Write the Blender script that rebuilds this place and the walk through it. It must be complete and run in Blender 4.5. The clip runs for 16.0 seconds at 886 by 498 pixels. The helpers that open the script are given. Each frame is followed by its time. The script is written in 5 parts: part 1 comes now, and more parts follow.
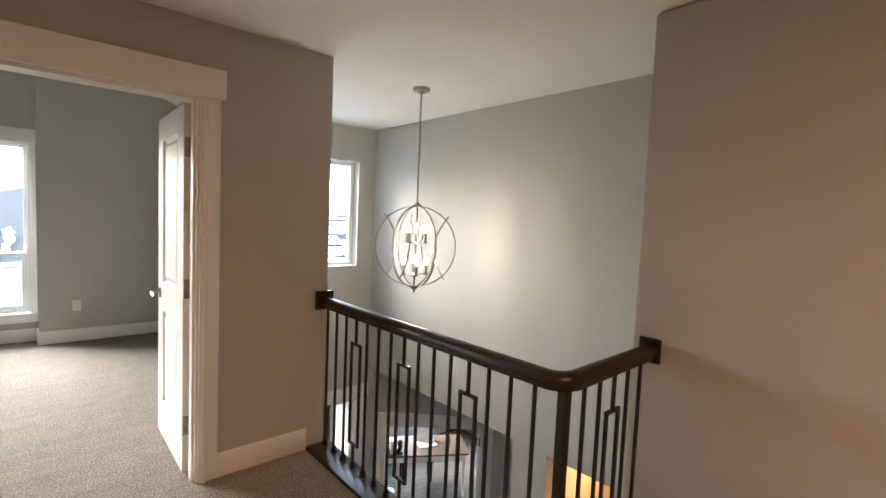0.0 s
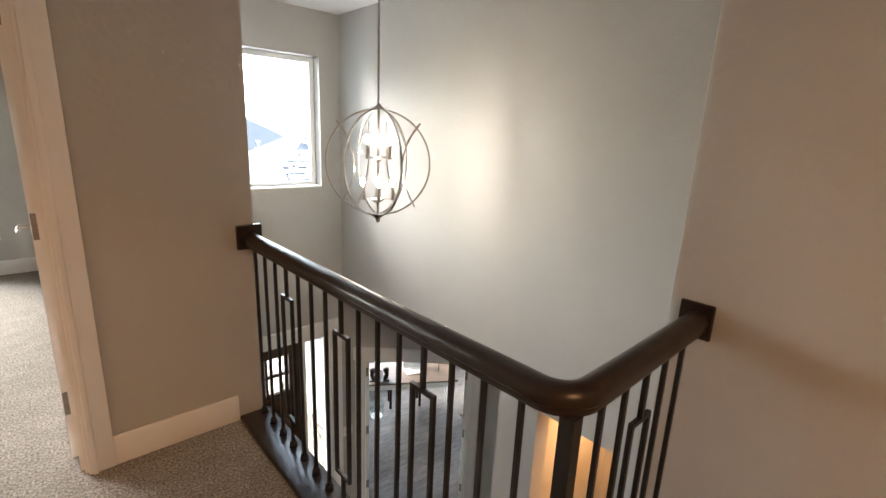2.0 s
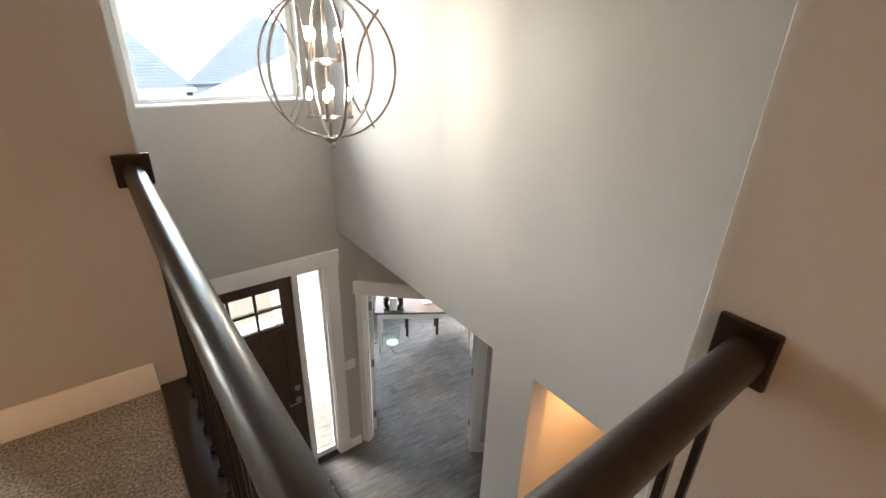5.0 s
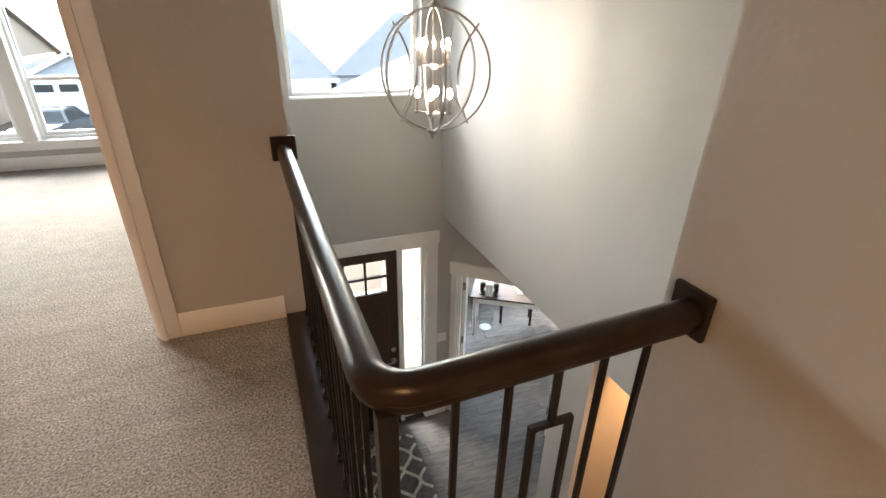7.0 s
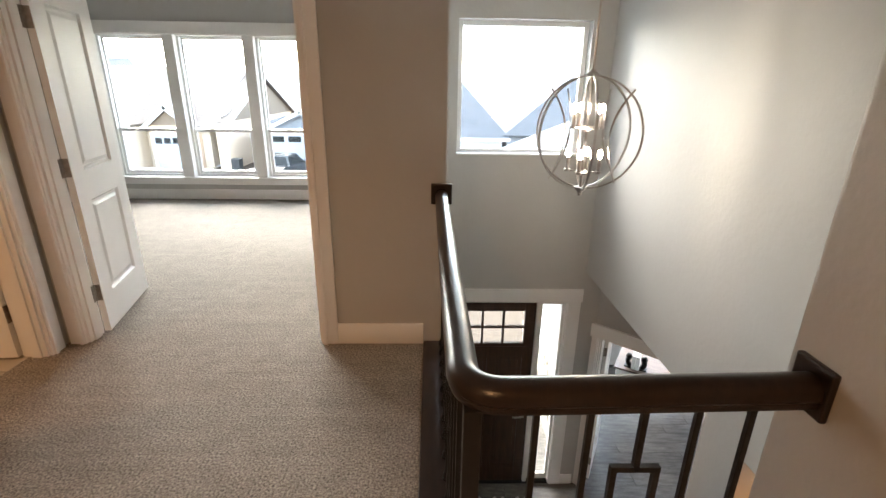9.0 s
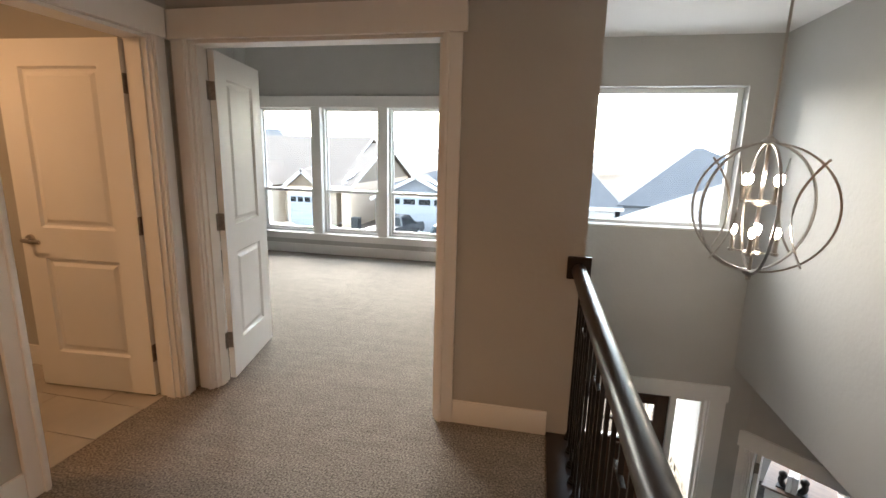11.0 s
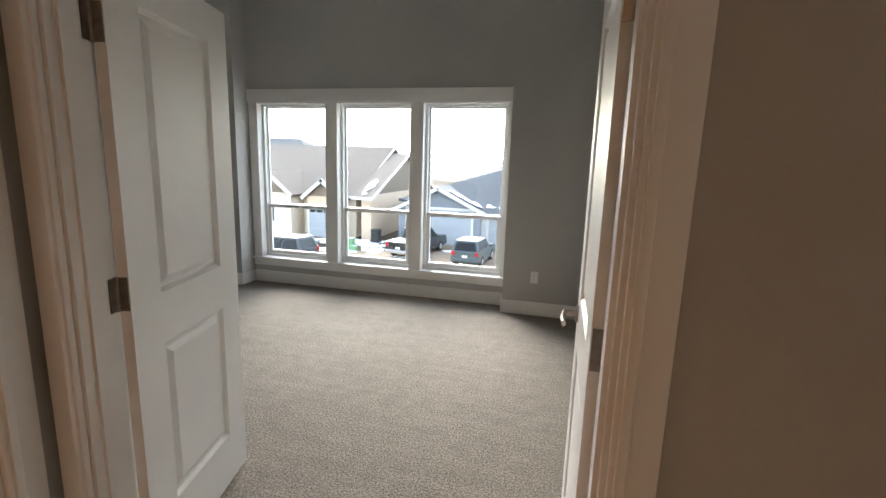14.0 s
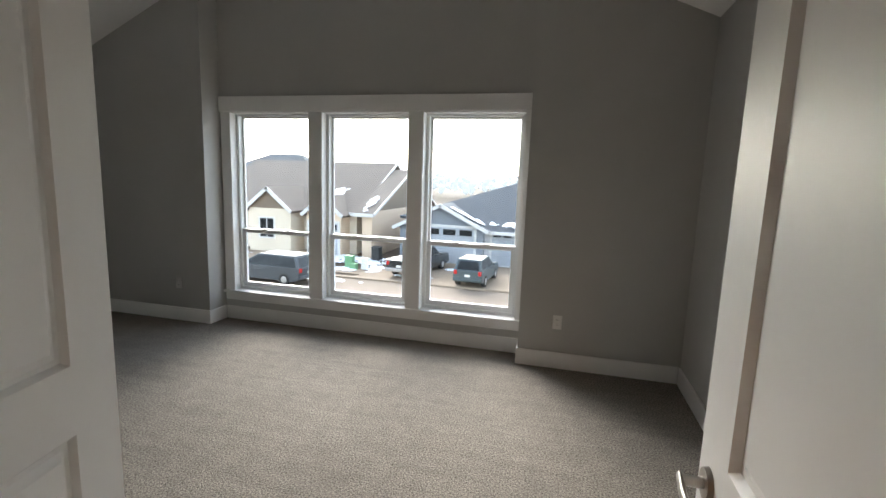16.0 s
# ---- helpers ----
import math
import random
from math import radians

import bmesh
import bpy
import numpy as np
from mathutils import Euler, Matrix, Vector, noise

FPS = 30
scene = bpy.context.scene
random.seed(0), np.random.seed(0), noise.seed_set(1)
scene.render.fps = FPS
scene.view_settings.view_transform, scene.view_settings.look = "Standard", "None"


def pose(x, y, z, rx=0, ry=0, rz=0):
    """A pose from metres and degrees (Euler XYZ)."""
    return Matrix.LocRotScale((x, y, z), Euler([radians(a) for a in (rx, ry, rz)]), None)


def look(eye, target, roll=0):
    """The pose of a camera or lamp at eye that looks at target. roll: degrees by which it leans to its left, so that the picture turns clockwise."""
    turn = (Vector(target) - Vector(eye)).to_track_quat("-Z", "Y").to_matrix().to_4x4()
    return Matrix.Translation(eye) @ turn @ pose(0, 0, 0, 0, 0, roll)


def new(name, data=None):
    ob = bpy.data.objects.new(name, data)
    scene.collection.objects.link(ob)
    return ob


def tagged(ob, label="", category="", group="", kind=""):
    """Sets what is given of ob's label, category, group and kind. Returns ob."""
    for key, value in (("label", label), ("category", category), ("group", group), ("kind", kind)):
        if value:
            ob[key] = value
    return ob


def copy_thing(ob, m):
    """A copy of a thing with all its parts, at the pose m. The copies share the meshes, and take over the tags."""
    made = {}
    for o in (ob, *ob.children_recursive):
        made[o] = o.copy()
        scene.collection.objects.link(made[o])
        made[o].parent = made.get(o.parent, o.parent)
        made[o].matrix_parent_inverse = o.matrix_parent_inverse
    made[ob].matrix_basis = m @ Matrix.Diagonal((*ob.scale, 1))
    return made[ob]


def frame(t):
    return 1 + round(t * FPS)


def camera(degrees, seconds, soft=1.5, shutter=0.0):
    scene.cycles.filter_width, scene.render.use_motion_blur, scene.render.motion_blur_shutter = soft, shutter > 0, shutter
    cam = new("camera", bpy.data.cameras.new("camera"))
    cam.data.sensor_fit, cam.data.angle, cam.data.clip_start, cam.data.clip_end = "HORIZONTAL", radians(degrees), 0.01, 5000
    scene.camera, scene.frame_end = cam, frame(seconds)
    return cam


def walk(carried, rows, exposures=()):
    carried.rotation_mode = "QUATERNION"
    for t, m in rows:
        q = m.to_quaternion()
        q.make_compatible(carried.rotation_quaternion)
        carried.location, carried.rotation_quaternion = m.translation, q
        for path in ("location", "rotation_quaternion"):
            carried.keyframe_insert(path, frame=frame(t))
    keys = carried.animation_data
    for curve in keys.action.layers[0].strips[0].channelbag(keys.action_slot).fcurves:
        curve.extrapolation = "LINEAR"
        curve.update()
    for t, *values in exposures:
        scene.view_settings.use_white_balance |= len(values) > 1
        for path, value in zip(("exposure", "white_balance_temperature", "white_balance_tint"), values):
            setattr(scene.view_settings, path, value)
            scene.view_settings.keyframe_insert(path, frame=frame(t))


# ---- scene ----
cam = camera(87.6, 16.0)
PATH = [
    (0, (0.591, 0.531, 1.485), (1.912, 2.027, 1.352), 2.5),
    (0.5, (0.749, 0.643, 1.481), (2.081, 2.117, 1.251), 2.4),
    (1, (0.894, 0.733, 1.473), (2.217, 2.194, 1.135), 2.3),
    (1.5, (1.048, 0.868, 1.462), (2.364, 2.312, 1.035), 2.4),
    (2, (1.201, 0.984, 1.455), (2.503, 2.42, 0.965), 2.4),
    (2.5, (1.368, 1.084, 1.437), (2.66, 2.506, 0.883), 2.4),
    (3, (1.542, 1.168, 1.419), (2.819, 2.577, 0.796), 2.4),
    (3.5, (1.669, 1.265, 1.382), (2.922, 2.652, 0.672), 2.4),
    (6, (1.894, 1.123, 1.44), (2.805, 2.674, 0.565), 1.5),
    (6.5, (1.84, 0.97, 1.465), (2.628, 2.588, 0.593), 1.3),
    (7, (1.841, 0.849, 1.482), (2.514, 2.519, 0.612), 1.2),
    (7.5, (1.871, 0.777, 1.49), (2.418, 2.497, 0.63), 1.0),
    (8, (1.884, 0.718, 1.488), (2.267, 2.511, 0.688), 0.8),
    (8.5, (1.891, 0.683, 1.493), (2.098, 2.532, 0.761), 0.5),
    (9, (1.89, 0.663, 1.495), (1.941, 2.55, 0.835), 0.8),
    (9.5, (1.88, 0.664, 1.479), (1.796, 2.577, 0.9), 0.9),
    (10, (1.863, 0.682, 1.478), (1.65, 2.607, 0.979), 1.1),
    (12.5, (1.388, 1.395, 1.484), (0.906, 3.301, 1.12), 1.5),
    (13, (1.277, 1.649, 1.459), (0.803, 3.559, 1.098), 1.8),
    (13.5, (1.172, 1.926, 1.466), (0.695, 3.835, 1.104), 1.7),
    (14, (1.09, 2.241, 1.454), (0.617, 4.15, 1.093), 1.8),
    (14.5, (1.008, 2.519, 1.456), (0.533, 4.428, 1.096), 1.9),
    (15, (0.936, 2.745, 1.451), (0.451, 4.654, 1.103), 1.9),
    (15.5, (0.898, 2.92, 1.471), (0.409, 4.83, 1.135), 1.9),
    (16, (0.878, 3.024, 1.488), (0.392, 4.941, 1.194), 2.0),
]
EXPOSURES = [(0, 4.0), (3.5, 4.35), (7.0, 4.27), (10.0, 3.92), (12.5, 3.45), (13.5, 3.38), (14.5, 3.05), (16, 2.85)]
walk(cam, [(t, look(eye, target, roll)) for t, eye, target, roll in PATH], EXPOSURES)

# ---- world and lamps ----
world = bpy.data.worlds.new("sky")
scene.world = world
world.use_nodes = True
wn = world.node_tree.nodes
wl = world.node_tree.links
sky = wn.new("ShaderNodeTexSky")
sky.sky_type = "NISHITA"
sky.sun_disc = False
sky.sun_elevation, sky.sun_rotation = radians(30), radians(-27)
sky.dust_density, sky.air_density = 1.0, 1.0
pale = wn.new("ShaderNodeHueSaturation")
pale.inputs["Saturation"].default_value = 0.58
wl.new(sky.outputs[0], pale.inputs["Color"])
wl.new(pale.outputs[0], wn["Background"].inputs["Color"])
wn["Background"].inputs["Strength"].default_value = 0.15

WARM, AMBER = (1.0, 0.51, 0.22), (1.0, 0.45, 0.15)


def lamp_sun():
    d = bpy.data.lights.new("sun", "SUN")
    d.energy, d.angle, d.color = 1.5, radians(45), (1.0, 0.98, 0.96)
    ob = new("sun", d)
    # overcast sun, over the street
    ob.matrix_world = look((0, 0, 0), (0.36, -0.72, -0.46))


lamp_sun()


def disk_lamp(x, y, z, watts, colour, size=0.14):
    d = bpy.data.lights.new("downlight", "AREA")
    d.shape, d.size, d.energy, d.color = "DISK", size, watts, colour
    ob = new("downlight_lamp", d)
    ob.matrix_world = pose(x, y, z)
    return ob


HALL_W, BATH_W, LOWER_W = 3.7, 1.15, 1.5
GC = -0.285        # ground floor ceiling
DOWNLIGHTS = [(1.1, -0.9, 2.44, HALL_W), (-1.3, 2.0, 2.44, BATH_W), (4.25, 2.3, GC, LOWER_W)]
for lx, ly, lz, lw in DOWNLIGHTS:
    disk_lamp(lx, ly, lz - 0.02, lw, AMBER if lz < 0 else WARM)

# ---- materials ----


def mat(name, colour, rough=0.6, metal=0.0, var=0.08, scale=6.0, bump=0.0, bump_scale=60.0, fine=0.0, fine_scale=200.0, stretch=(1, 1, 1), colour2=None, coat=0.0, spec=0.5, island=0.0, objrand=0.0):
    m = bpy.data.materials.new(name)
    m.use_nodes = True
    n, l = m.node_tree.nodes, m.node_tree.links
    b = n["Principled BSDF"]
    b.inputs["Roughness"].default_value = rough
    b.inputs["Metallic"].default_value = metal
    b.inputs["Specular IOR Level"].default_value = spec
    b.inputs["Coat Weight"].default_value = coat
    tc = n.new("ShaderNodeTexCoord")
    mp = n.new("ShaderNodeMapping")
    mp.inputs["Scale"].default_value = stretch
    l.new(tc.outputs["Object"], mp.inputs["Vector"])
    nz = n.new("ShaderNodeTexNoise")
    nz.inputs["Scale"].default_value, nz.inputs["Detail"].default_value = scale, 6
    l.new(mp.outputs[0], nz.inputs["Vector"])
    mix = n.new("ShaderNodeMix")
    mix.data_type = "RGBA"
    c2 = colour2 or tuple(c * (1 - var) for c in colour)
    c1 = colour if colour2 else tuple(min(1, c * (1 + var)) for c in colour)
    mix.inputs["A"].default_value = (*c2, 1)
    mix.inputs["B"].default_value = (*c1, 1)
    ramp = n.new("ShaderNodeMapRange")
    ramp.inputs["From Min"].default_value, ramp.inputs["From Max"].default_value = 0.32, 0.68
    l.new(nz.outputs["Fac"], ramp.inputs["Value"])
    l.new(ramp.outputs[0], mix.inputs["Factor"])
    out = mix.outputs["Result"]
    if fine > 0:
        nf = n.new("ShaderNodeTexNoise")
        nf.inputs["Scale"].default_value, nf.inputs["Detail"].default_value = fine_scale, 3
        l.new(mp.outputs[0], nf.inputs["Vector"])
        mr = n.new("ShaderNodeMapRange")
        mr.inputs["From Min"].default_value, mr.inputs["From Max"].default_value = 0.3, 0.7
        mr.inputs["To Min"].default_value, mr.inputs["To Max"].default_value = 1 - fine, 1 + fine
        l.new(nf.outputs["Fac"], mr.inputs["Value"])
        mu = n.new("ShaderNodeVectorMath")
        mu.operation = "SCALE"
        l.new(out, mu.inputs[0])
        l.new(mr.outputs[0], mu.inputs["Scale"])
        out = mu.outputs[0]
    if island > 0 or objrand > 0:
        src = n.new("ShaderNodeNewGeometry").outputs["Random Per Island"] if island > 0 else n.new("ShaderNodeObjectInfo").outputs["Random"]
        a = island or objrand
        mr = n.new("ShaderNodeMapRange")
        mr.inputs["To Min"].default_value, mr.inputs["To Max"].default_value = 1 - a, 1 + a
        l.new(src, mr.inputs["Value"])
        mu = n.new("ShaderNodeVectorMath")
        mu.operation = "SCALE"
        l.new(out, mu.inputs[0])
        l.new(mr.outputs[0], mu.inputs["Scale"])
        out = mu.outputs[0]
    l.new(out, b.inputs["Base Color"])
    if bump > 0:
        nb = n.new("ShaderNodeTexNoise")
        nb.inputs["Scale"].default_value, nb.inputs["Detail"].default_value = bump_scale, 4
        l.new(mp.outputs[0], nb.inputs["Vector"])
        bp = n.new("ShaderNodeBump")
        bp.inputs["Strength"].default_value, bp.inputs["Distance"].default_value = bump, 0.01
        l.new(nb.outputs["Fac"], bp.inputs["Height"])
        l.new(bp.outputs[0], b.inputs["Normal"])
    return m


def glow(name, colour, strength):
    m = bpy.data.materials.new(name)
    m.use_nodes = True
    b = m.node_tree.nodes["Principled BSDF"]
    b.inputs["Base Color"].default_value = (*colour, 1)
    b.inputs["Emission Color"].default_value = (*colour, 1)
    b.inputs["Emission Strength"].default_value = strength
    return m


def glass_mat(name, tint=(0.96, 0.98, 0.97), gloss=1.0):
    m = bpy.data.materials.new(name)
    m.use_nodes = True
    n, l = m.node_tree.nodes, m.node_tree.links
    n.remove(n["Principled BSDF"])
    t = n.new("ShaderNodeBsdfTransparent")
    t.inputs["Color"].default_value = (*tint, 1)
    g = n.new("ShaderNodeBsdfGlossy")
    g.inputs["Roughness"].default_value = 0.02
    f = n.new("ShaderNodeLayerWeight")
    f.inputs["Blend"].default_value = 0.5
    p = n.new("ShaderNodeMath")
    p.operation, p.inputs[1].default_value = "POWER", 4.0
    k = n.new("ShaderNodeMath")
    k.operation, k.inputs[1].default_value, k.inputs[2].default_value = "MULTIPLY_ADD", 0.5 * gloss, 0.03
    l.new(f.outputs["Facing"], p.inputs[0])
    l.new(p.outputs[0], k.inputs[0])
    mx = n.new("ShaderNodeMixShader")
    l.new(k.outputs[0], mx.inputs[0])
    l.new(t.outputs[0], mx.inputs[1])
    l.new(g.outputs[0], mx.inputs[2])
    l.new(mx.outputs[0], n["Material Output"].inputs["Surface"])
    return m


PAINT = mat("greige_paint", (0.458, 0.452, 0.432), 0.55, var=0.03, scale=1.6, bump=0.15, bump_scale=34, spec=0.35)


def vacuum_streaks(m):
    """Broad soft bands of pile brushed either way, across the carpet's grain."""
    n, l = m.node_tree.nodes, m.node_tree.links
    b = n["Principled BSDF"]
    src = b.inputs["Base Color"].links[0].from_socket
    tc = n.new("ShaderNodeTexCoord")
    mp = n.new("ShaderNodeMapping")
    mp.inputs["Rotation"].default_value = (0, 0, radians(12))
    mp.inputs["Scale"].default_value = (0.8, 13.0, 1)
    nz = n.new("ShaderNodeTexNoise")
    nz.inputs["Scale"].default_value, nz.inputs["Detail"].default_value = 1.6, 4
    mr = n.new("ShaderNodeMapRange")
    mr.inputs["From Min"].default_value, mr.inputs["From Max"].default_value = 0.35, 0.65
    mr.inputs["To Min"].default_value, mr.inputs["To Max"].default_value = 0.95, 1.06
    mu = n.new("ShaderNodeVectorMath")
    mu.operation = "SCALE"
    l.new(tc.outputs["Object"], mp.inputs["Vector"])
    l.new(mp.outputs[0], nz.inputs["Vector"])
    l.new(nz.outputs["Fac"], mr.inputs["Value"])
    l.new(src, mu.inputs[0])
    l.new(mr.outputs[0], mu.inputs["Scale"])
    l.new(mu.outputs[0], b.inputs["Base Color"])


WHITE = mat("white_trim_paint", (0.80, 0.79, 0.77), 0.44, var=0.02, scale=3, bump=0.02, bump_scale=90)
CEIL = mat("white_ceiling_paint", (0.80, 0.79, 0.78), 0.8, var=0.02, scale=2, bump=0.12, bump_scale=30)
CARPET = mat("beige_carpet", (0.272, 0.241, 0.206), 0.95, scale=9.0, colour2=(0.232, 0.206, 0.177), bump=0.8, bump_scale=150, fine=0.62, fine_scale=105, spec=0.1)
vacuum_streaks(CARPET)
DARKWOOD = mat("dark_stained_wood", (0.019, 0.010, 0.007), 0.33, scale=7, colour2=(0.009, 0.005, 0.004), stretch=(6, 1, 6), bump=0.05, bump_scale=60, coat=0.1, spec=0.4)
DARKWOODX = mat("dark_stained_wood_x", (0.040, 0.021, 0.013), 0.30, scale=7, colour2=(0.020, 0.011, 0.008), stretch=(1, 6, 6), bump=0.05, bump_scale=60, coat=0.25)
IRON = mat("black_iron", (0.012, 0.011, 0.011), 0.42, metal=0.3, var=0.2, scale=30, bump=0.05, bump_scale=200)
NICKEL = mat("brushed_nickel", (0.42, 0.39, 0.36), 0.28, metal=1.0, var=0.08, scale=40)
HINGE = mat("satin_nickel_hinge", (0.30, 0.27, 0.24), 0.38, metal=1.0, var=0.15, scale=40)
GLASS = glass_mat("window_glass")
CLEAR = glass_mat("clear_glass", (0.93, 0.97, 0.96))
DOORWOOD = mat("walnut_stained_door", (0.075, 0.036, 0.019), 0.38, scale=5, colour2=(0.040, 0.019, 0.011), stretch=(8, 8, 1), bump=0.08, bump_scale=40, fine=0.15, fine_scale=60)
VINYL = mat("white_vinyl", (0.80, 0.81, 0.80), 0.35, var=0.02)
PLANK = mat("grey_wood_plank", (0.185, 0.168, 0.152), 0.40, scale=3.5, colour2=(0.085, 0.076, 0.068), stretch=(1.1, 6, 1), bump=0.06, bump_scale=50, fine=0.2, fine_scale=30, objrand=0.12)
PLANKBASE = mat("plank_joint", (0.06, 0.055, 0.05), 0.8)
TILE = mat("beige_vinyl_tile", (0.46, 0.42, 0.36), 0.4, scale=2.5, colour2=(0.37, 0.335, 0.285), bump=0.03, objrand=0.04)
GROUT = mat("grout", (0.3, 0.27, 0.23), 0.9)
PLASTIC = mat("white_plastic", (0.78, 0.77, 0.74), 0.35, var=0.02)
BULB = glow("lit_bulb", (1.0, 0.88, 0.72), 15)
DIFFUSER = glow("lit_diffuser", (1.0, 0.75, 0.5), 3)
RUGDARK = mat("dark_grey_shag", (0.10, 0.10, 0.092), 0.95, var=0.3, scale=20, bump=1.0, bump_scale=120, fine=0.4, fine_scale=140)
RUGLIGHT = mat("cream_shag", (0.52, 0.50, 0.44), 0.95, var=0.12, scale=20, bump=1.0, bump_scale=120, fine=0.3, fine_scale=140)
BLACK = mat("matt_black", (0.015, 0.015, 0.015), 0.5, var=0.2)
PAPER = mat("pale_paper", (0.7, 0.69, 0.66), 0.7)
BROWNTOP = mat("brown_desk_wood", (0.16, 0.11, 0.08), 0.4, scale=5, colour2=(0.10, 0.07, 0.05), stretch=(1, 8, 1), fine=0.15)
# outdoors
PALECON = mat("pale_new_concrete", (0.52, 0.50, 0.47), 0.85, scale=2.0, colour2=(0.44, 0.42, 0.39), bump=0.1, bump_scale=40, fine=0.08, fine_scale=60)
MUD = mat("bare_wet_ground", (0.11, 0.083, 0.06), 0.9, spec=0.15, scale=0.35, colour2=(0.07, 0.055, 0.042), bump=0.4, bump_scale=8, fine=0.2, fine_scale=9)
CONCRETE = mat("tan_concrete", (0.30, 0.235, 0.175), 0.9, spec=0.15, scale=0.5, colour2=(0.22, 0.17, 0.125), bump=0.1, bump_scale=20, fine=0.1, fine_scale=14)
ASPHALT = mat("damp_asphalt", (0.235, 0.185, 0.145), 0.9, spec=0.15, scale=0.4, colour2=(0.17, 0.135, 0.105), bump=0.2, bump_scale=40, fine=0.15, fine_scale=50)
SNOW = mat("old_snow", (0.80, 0.82, 0.85), 0.7, var=0.06, scale=3, bump=0.4, bump_scale=9)
SHBROWN = mat("brown_shingle", (0.135, 0.108, 0.09), 0.9, scale=1.5, colour2=(0.105, 0.086, 0.073), fine=0.25, fine_scale=12, bump=0.3, bump_scale=10, island=0.03)
SHGREY = mat("slate_grey_shingle", (0.075, 0.083, 0.095), 0.9, scale=1.5, colour2=(0.058, 0.065, 0.075), fine=0.25, fine_scale=12, bump=0.3, bump_scale=10, island=0.04)
SIDETAN = mat("cream_siding", (0.56, 0.43, 0.315), 0.7, var=0.05, scale=1)
SIDECREAM = mat("pale_cream_siding", (0.58, 0.50, 0.40), 0.7, var=0.05, scale=1)
GABLEBROWN = mat("brown_gable_shakes", (0.17, 0.13, 0.095), 0.8, var=0.1, scale=3, fine=0.15, fine_scale=8)
SIDEGREY = mat("blue_grey_siding", (0.17, 0.187, 0.215), 0.7, var=0.05, scale=1)
SIDEWHITE = mat("pale_grey_siding", (0.44, 0.44, 0.45), 0.7, var=0.04, scale=1)
GARAGE = mat("garage_door_paint", (0.29, 0.31, 0.34), 0.5, var=0.03, scale=2)
TRIMOUT = mat("outdoor_white_trim", (0.52, 0.51, 0.50), 0.5, var=0.03)
DARKGLASS = mat("dark_window_glass", (0.012, 0.014, 0.016), 0.15, spec=0.25, var=0.2, scale=1)
STONE = mat("ledge_stone", (0.42, 0.37, 0.31), 0.85, scale=8, colour2=(0.28, 0.24, 0.20), bump=0.5, bump_scale=30, objrand=0.25)
CARGREY = mat("grey_car_paint", (0.05, 0.056, 0.064), 0.4, metal=0.2, var=0.05, coat=0.2)
CARBLACK = mat("black_truck_paint", (0.018, 0.02, 0.022), 0.25, metal=0.2, var=0.1, coat=0.6)
CARGREEN = mat("grey_green_car_paint", (0.055, 0.075, 0.082), 0.45, metal=0.2, var=0.05, coat=0.15)
RUBBER = mat("tyre_rubber", (0.02, 0.02, 0.02), 0.85, var=0.2)
ALLOY = mat("alloy", (0.5, 0.5, 0.5), 0.35, metal=1.0)
REDLAMP = mat("red_lamp_plastic", (0.45, 0.02, 0.02), 0.25)
GREENBOX = mat("green_plastic", (0.14, 0.30, 0.15), 0.5)
# distance haze is put into these two as emission
HAZETREE = glow("trees_haze_glow", (0.10, 0.11, 0.12), 1.1)
HAZEHILL = glow("hill_haze_glow", (0.12, 0.13, 0.135), 0.8)

# ---- building helpers ----


def box(bm, x0, y0, z0, x1, y1, z1, bevel=0.0, m=None, seg=2):
    r = bmesh.ops.create_cube(bm, size=1.0)
    vs = r["verts"]
    for v in vs:
        v.co = Vector(((x0 + x1) / 2 + v.co.x * (x1 - x0), (y0 + y1) / 2 + v.co.y * (y1 - y0), (z0 + z1) / 2 + v.co.z * (z1 - z0)))
    if bevel > 0:
        es = list({e for v in vs for e in v.link_edges})
        out = bmesh.ops.bevel(bm, geom=es, offset=bevel, segments=seg, affect="EDGES", profile=0.5)
        vs = list({v for f in out["faces"] for v in f.verts} | {v for v in vs if v.is_valid})
    if m is not None:
        bmesh.ops.transform(bm, matrix=m, verts=vs)
    return vs


def cyl(bm, a, b, r0, r1=None, seg=14):
    a, b = Vector(a), Vector(b)
    d = b - a
    r = bmesh.ops.create_cone(bm, cap_ends=True, segments=seg, radius1=r0, radius2=r0 if r1 is None else r1, depth=d.length)
    mt = Matrix.Translation((a + b) / 2) @ d.to_track_quat("Z", "Y").to_matrix().to_4x4()
    bmesh.ops.transform(bm, matrix=mt, verts=r["verts"])
    return r["verts"]


def ball(bm, c, r, sx=1, sy=1, sz=1, u=14, v=9):
    q = bmesh.ops.create_uvsphere(bm, u_segments=u, v_segments=v, radius=r)
    bmesh.ops.transform(bm, matrix=Matrix.Translation(c) @ Matrix.Diagonal((sx, sy, sz, 1)), verts=q["verts"])


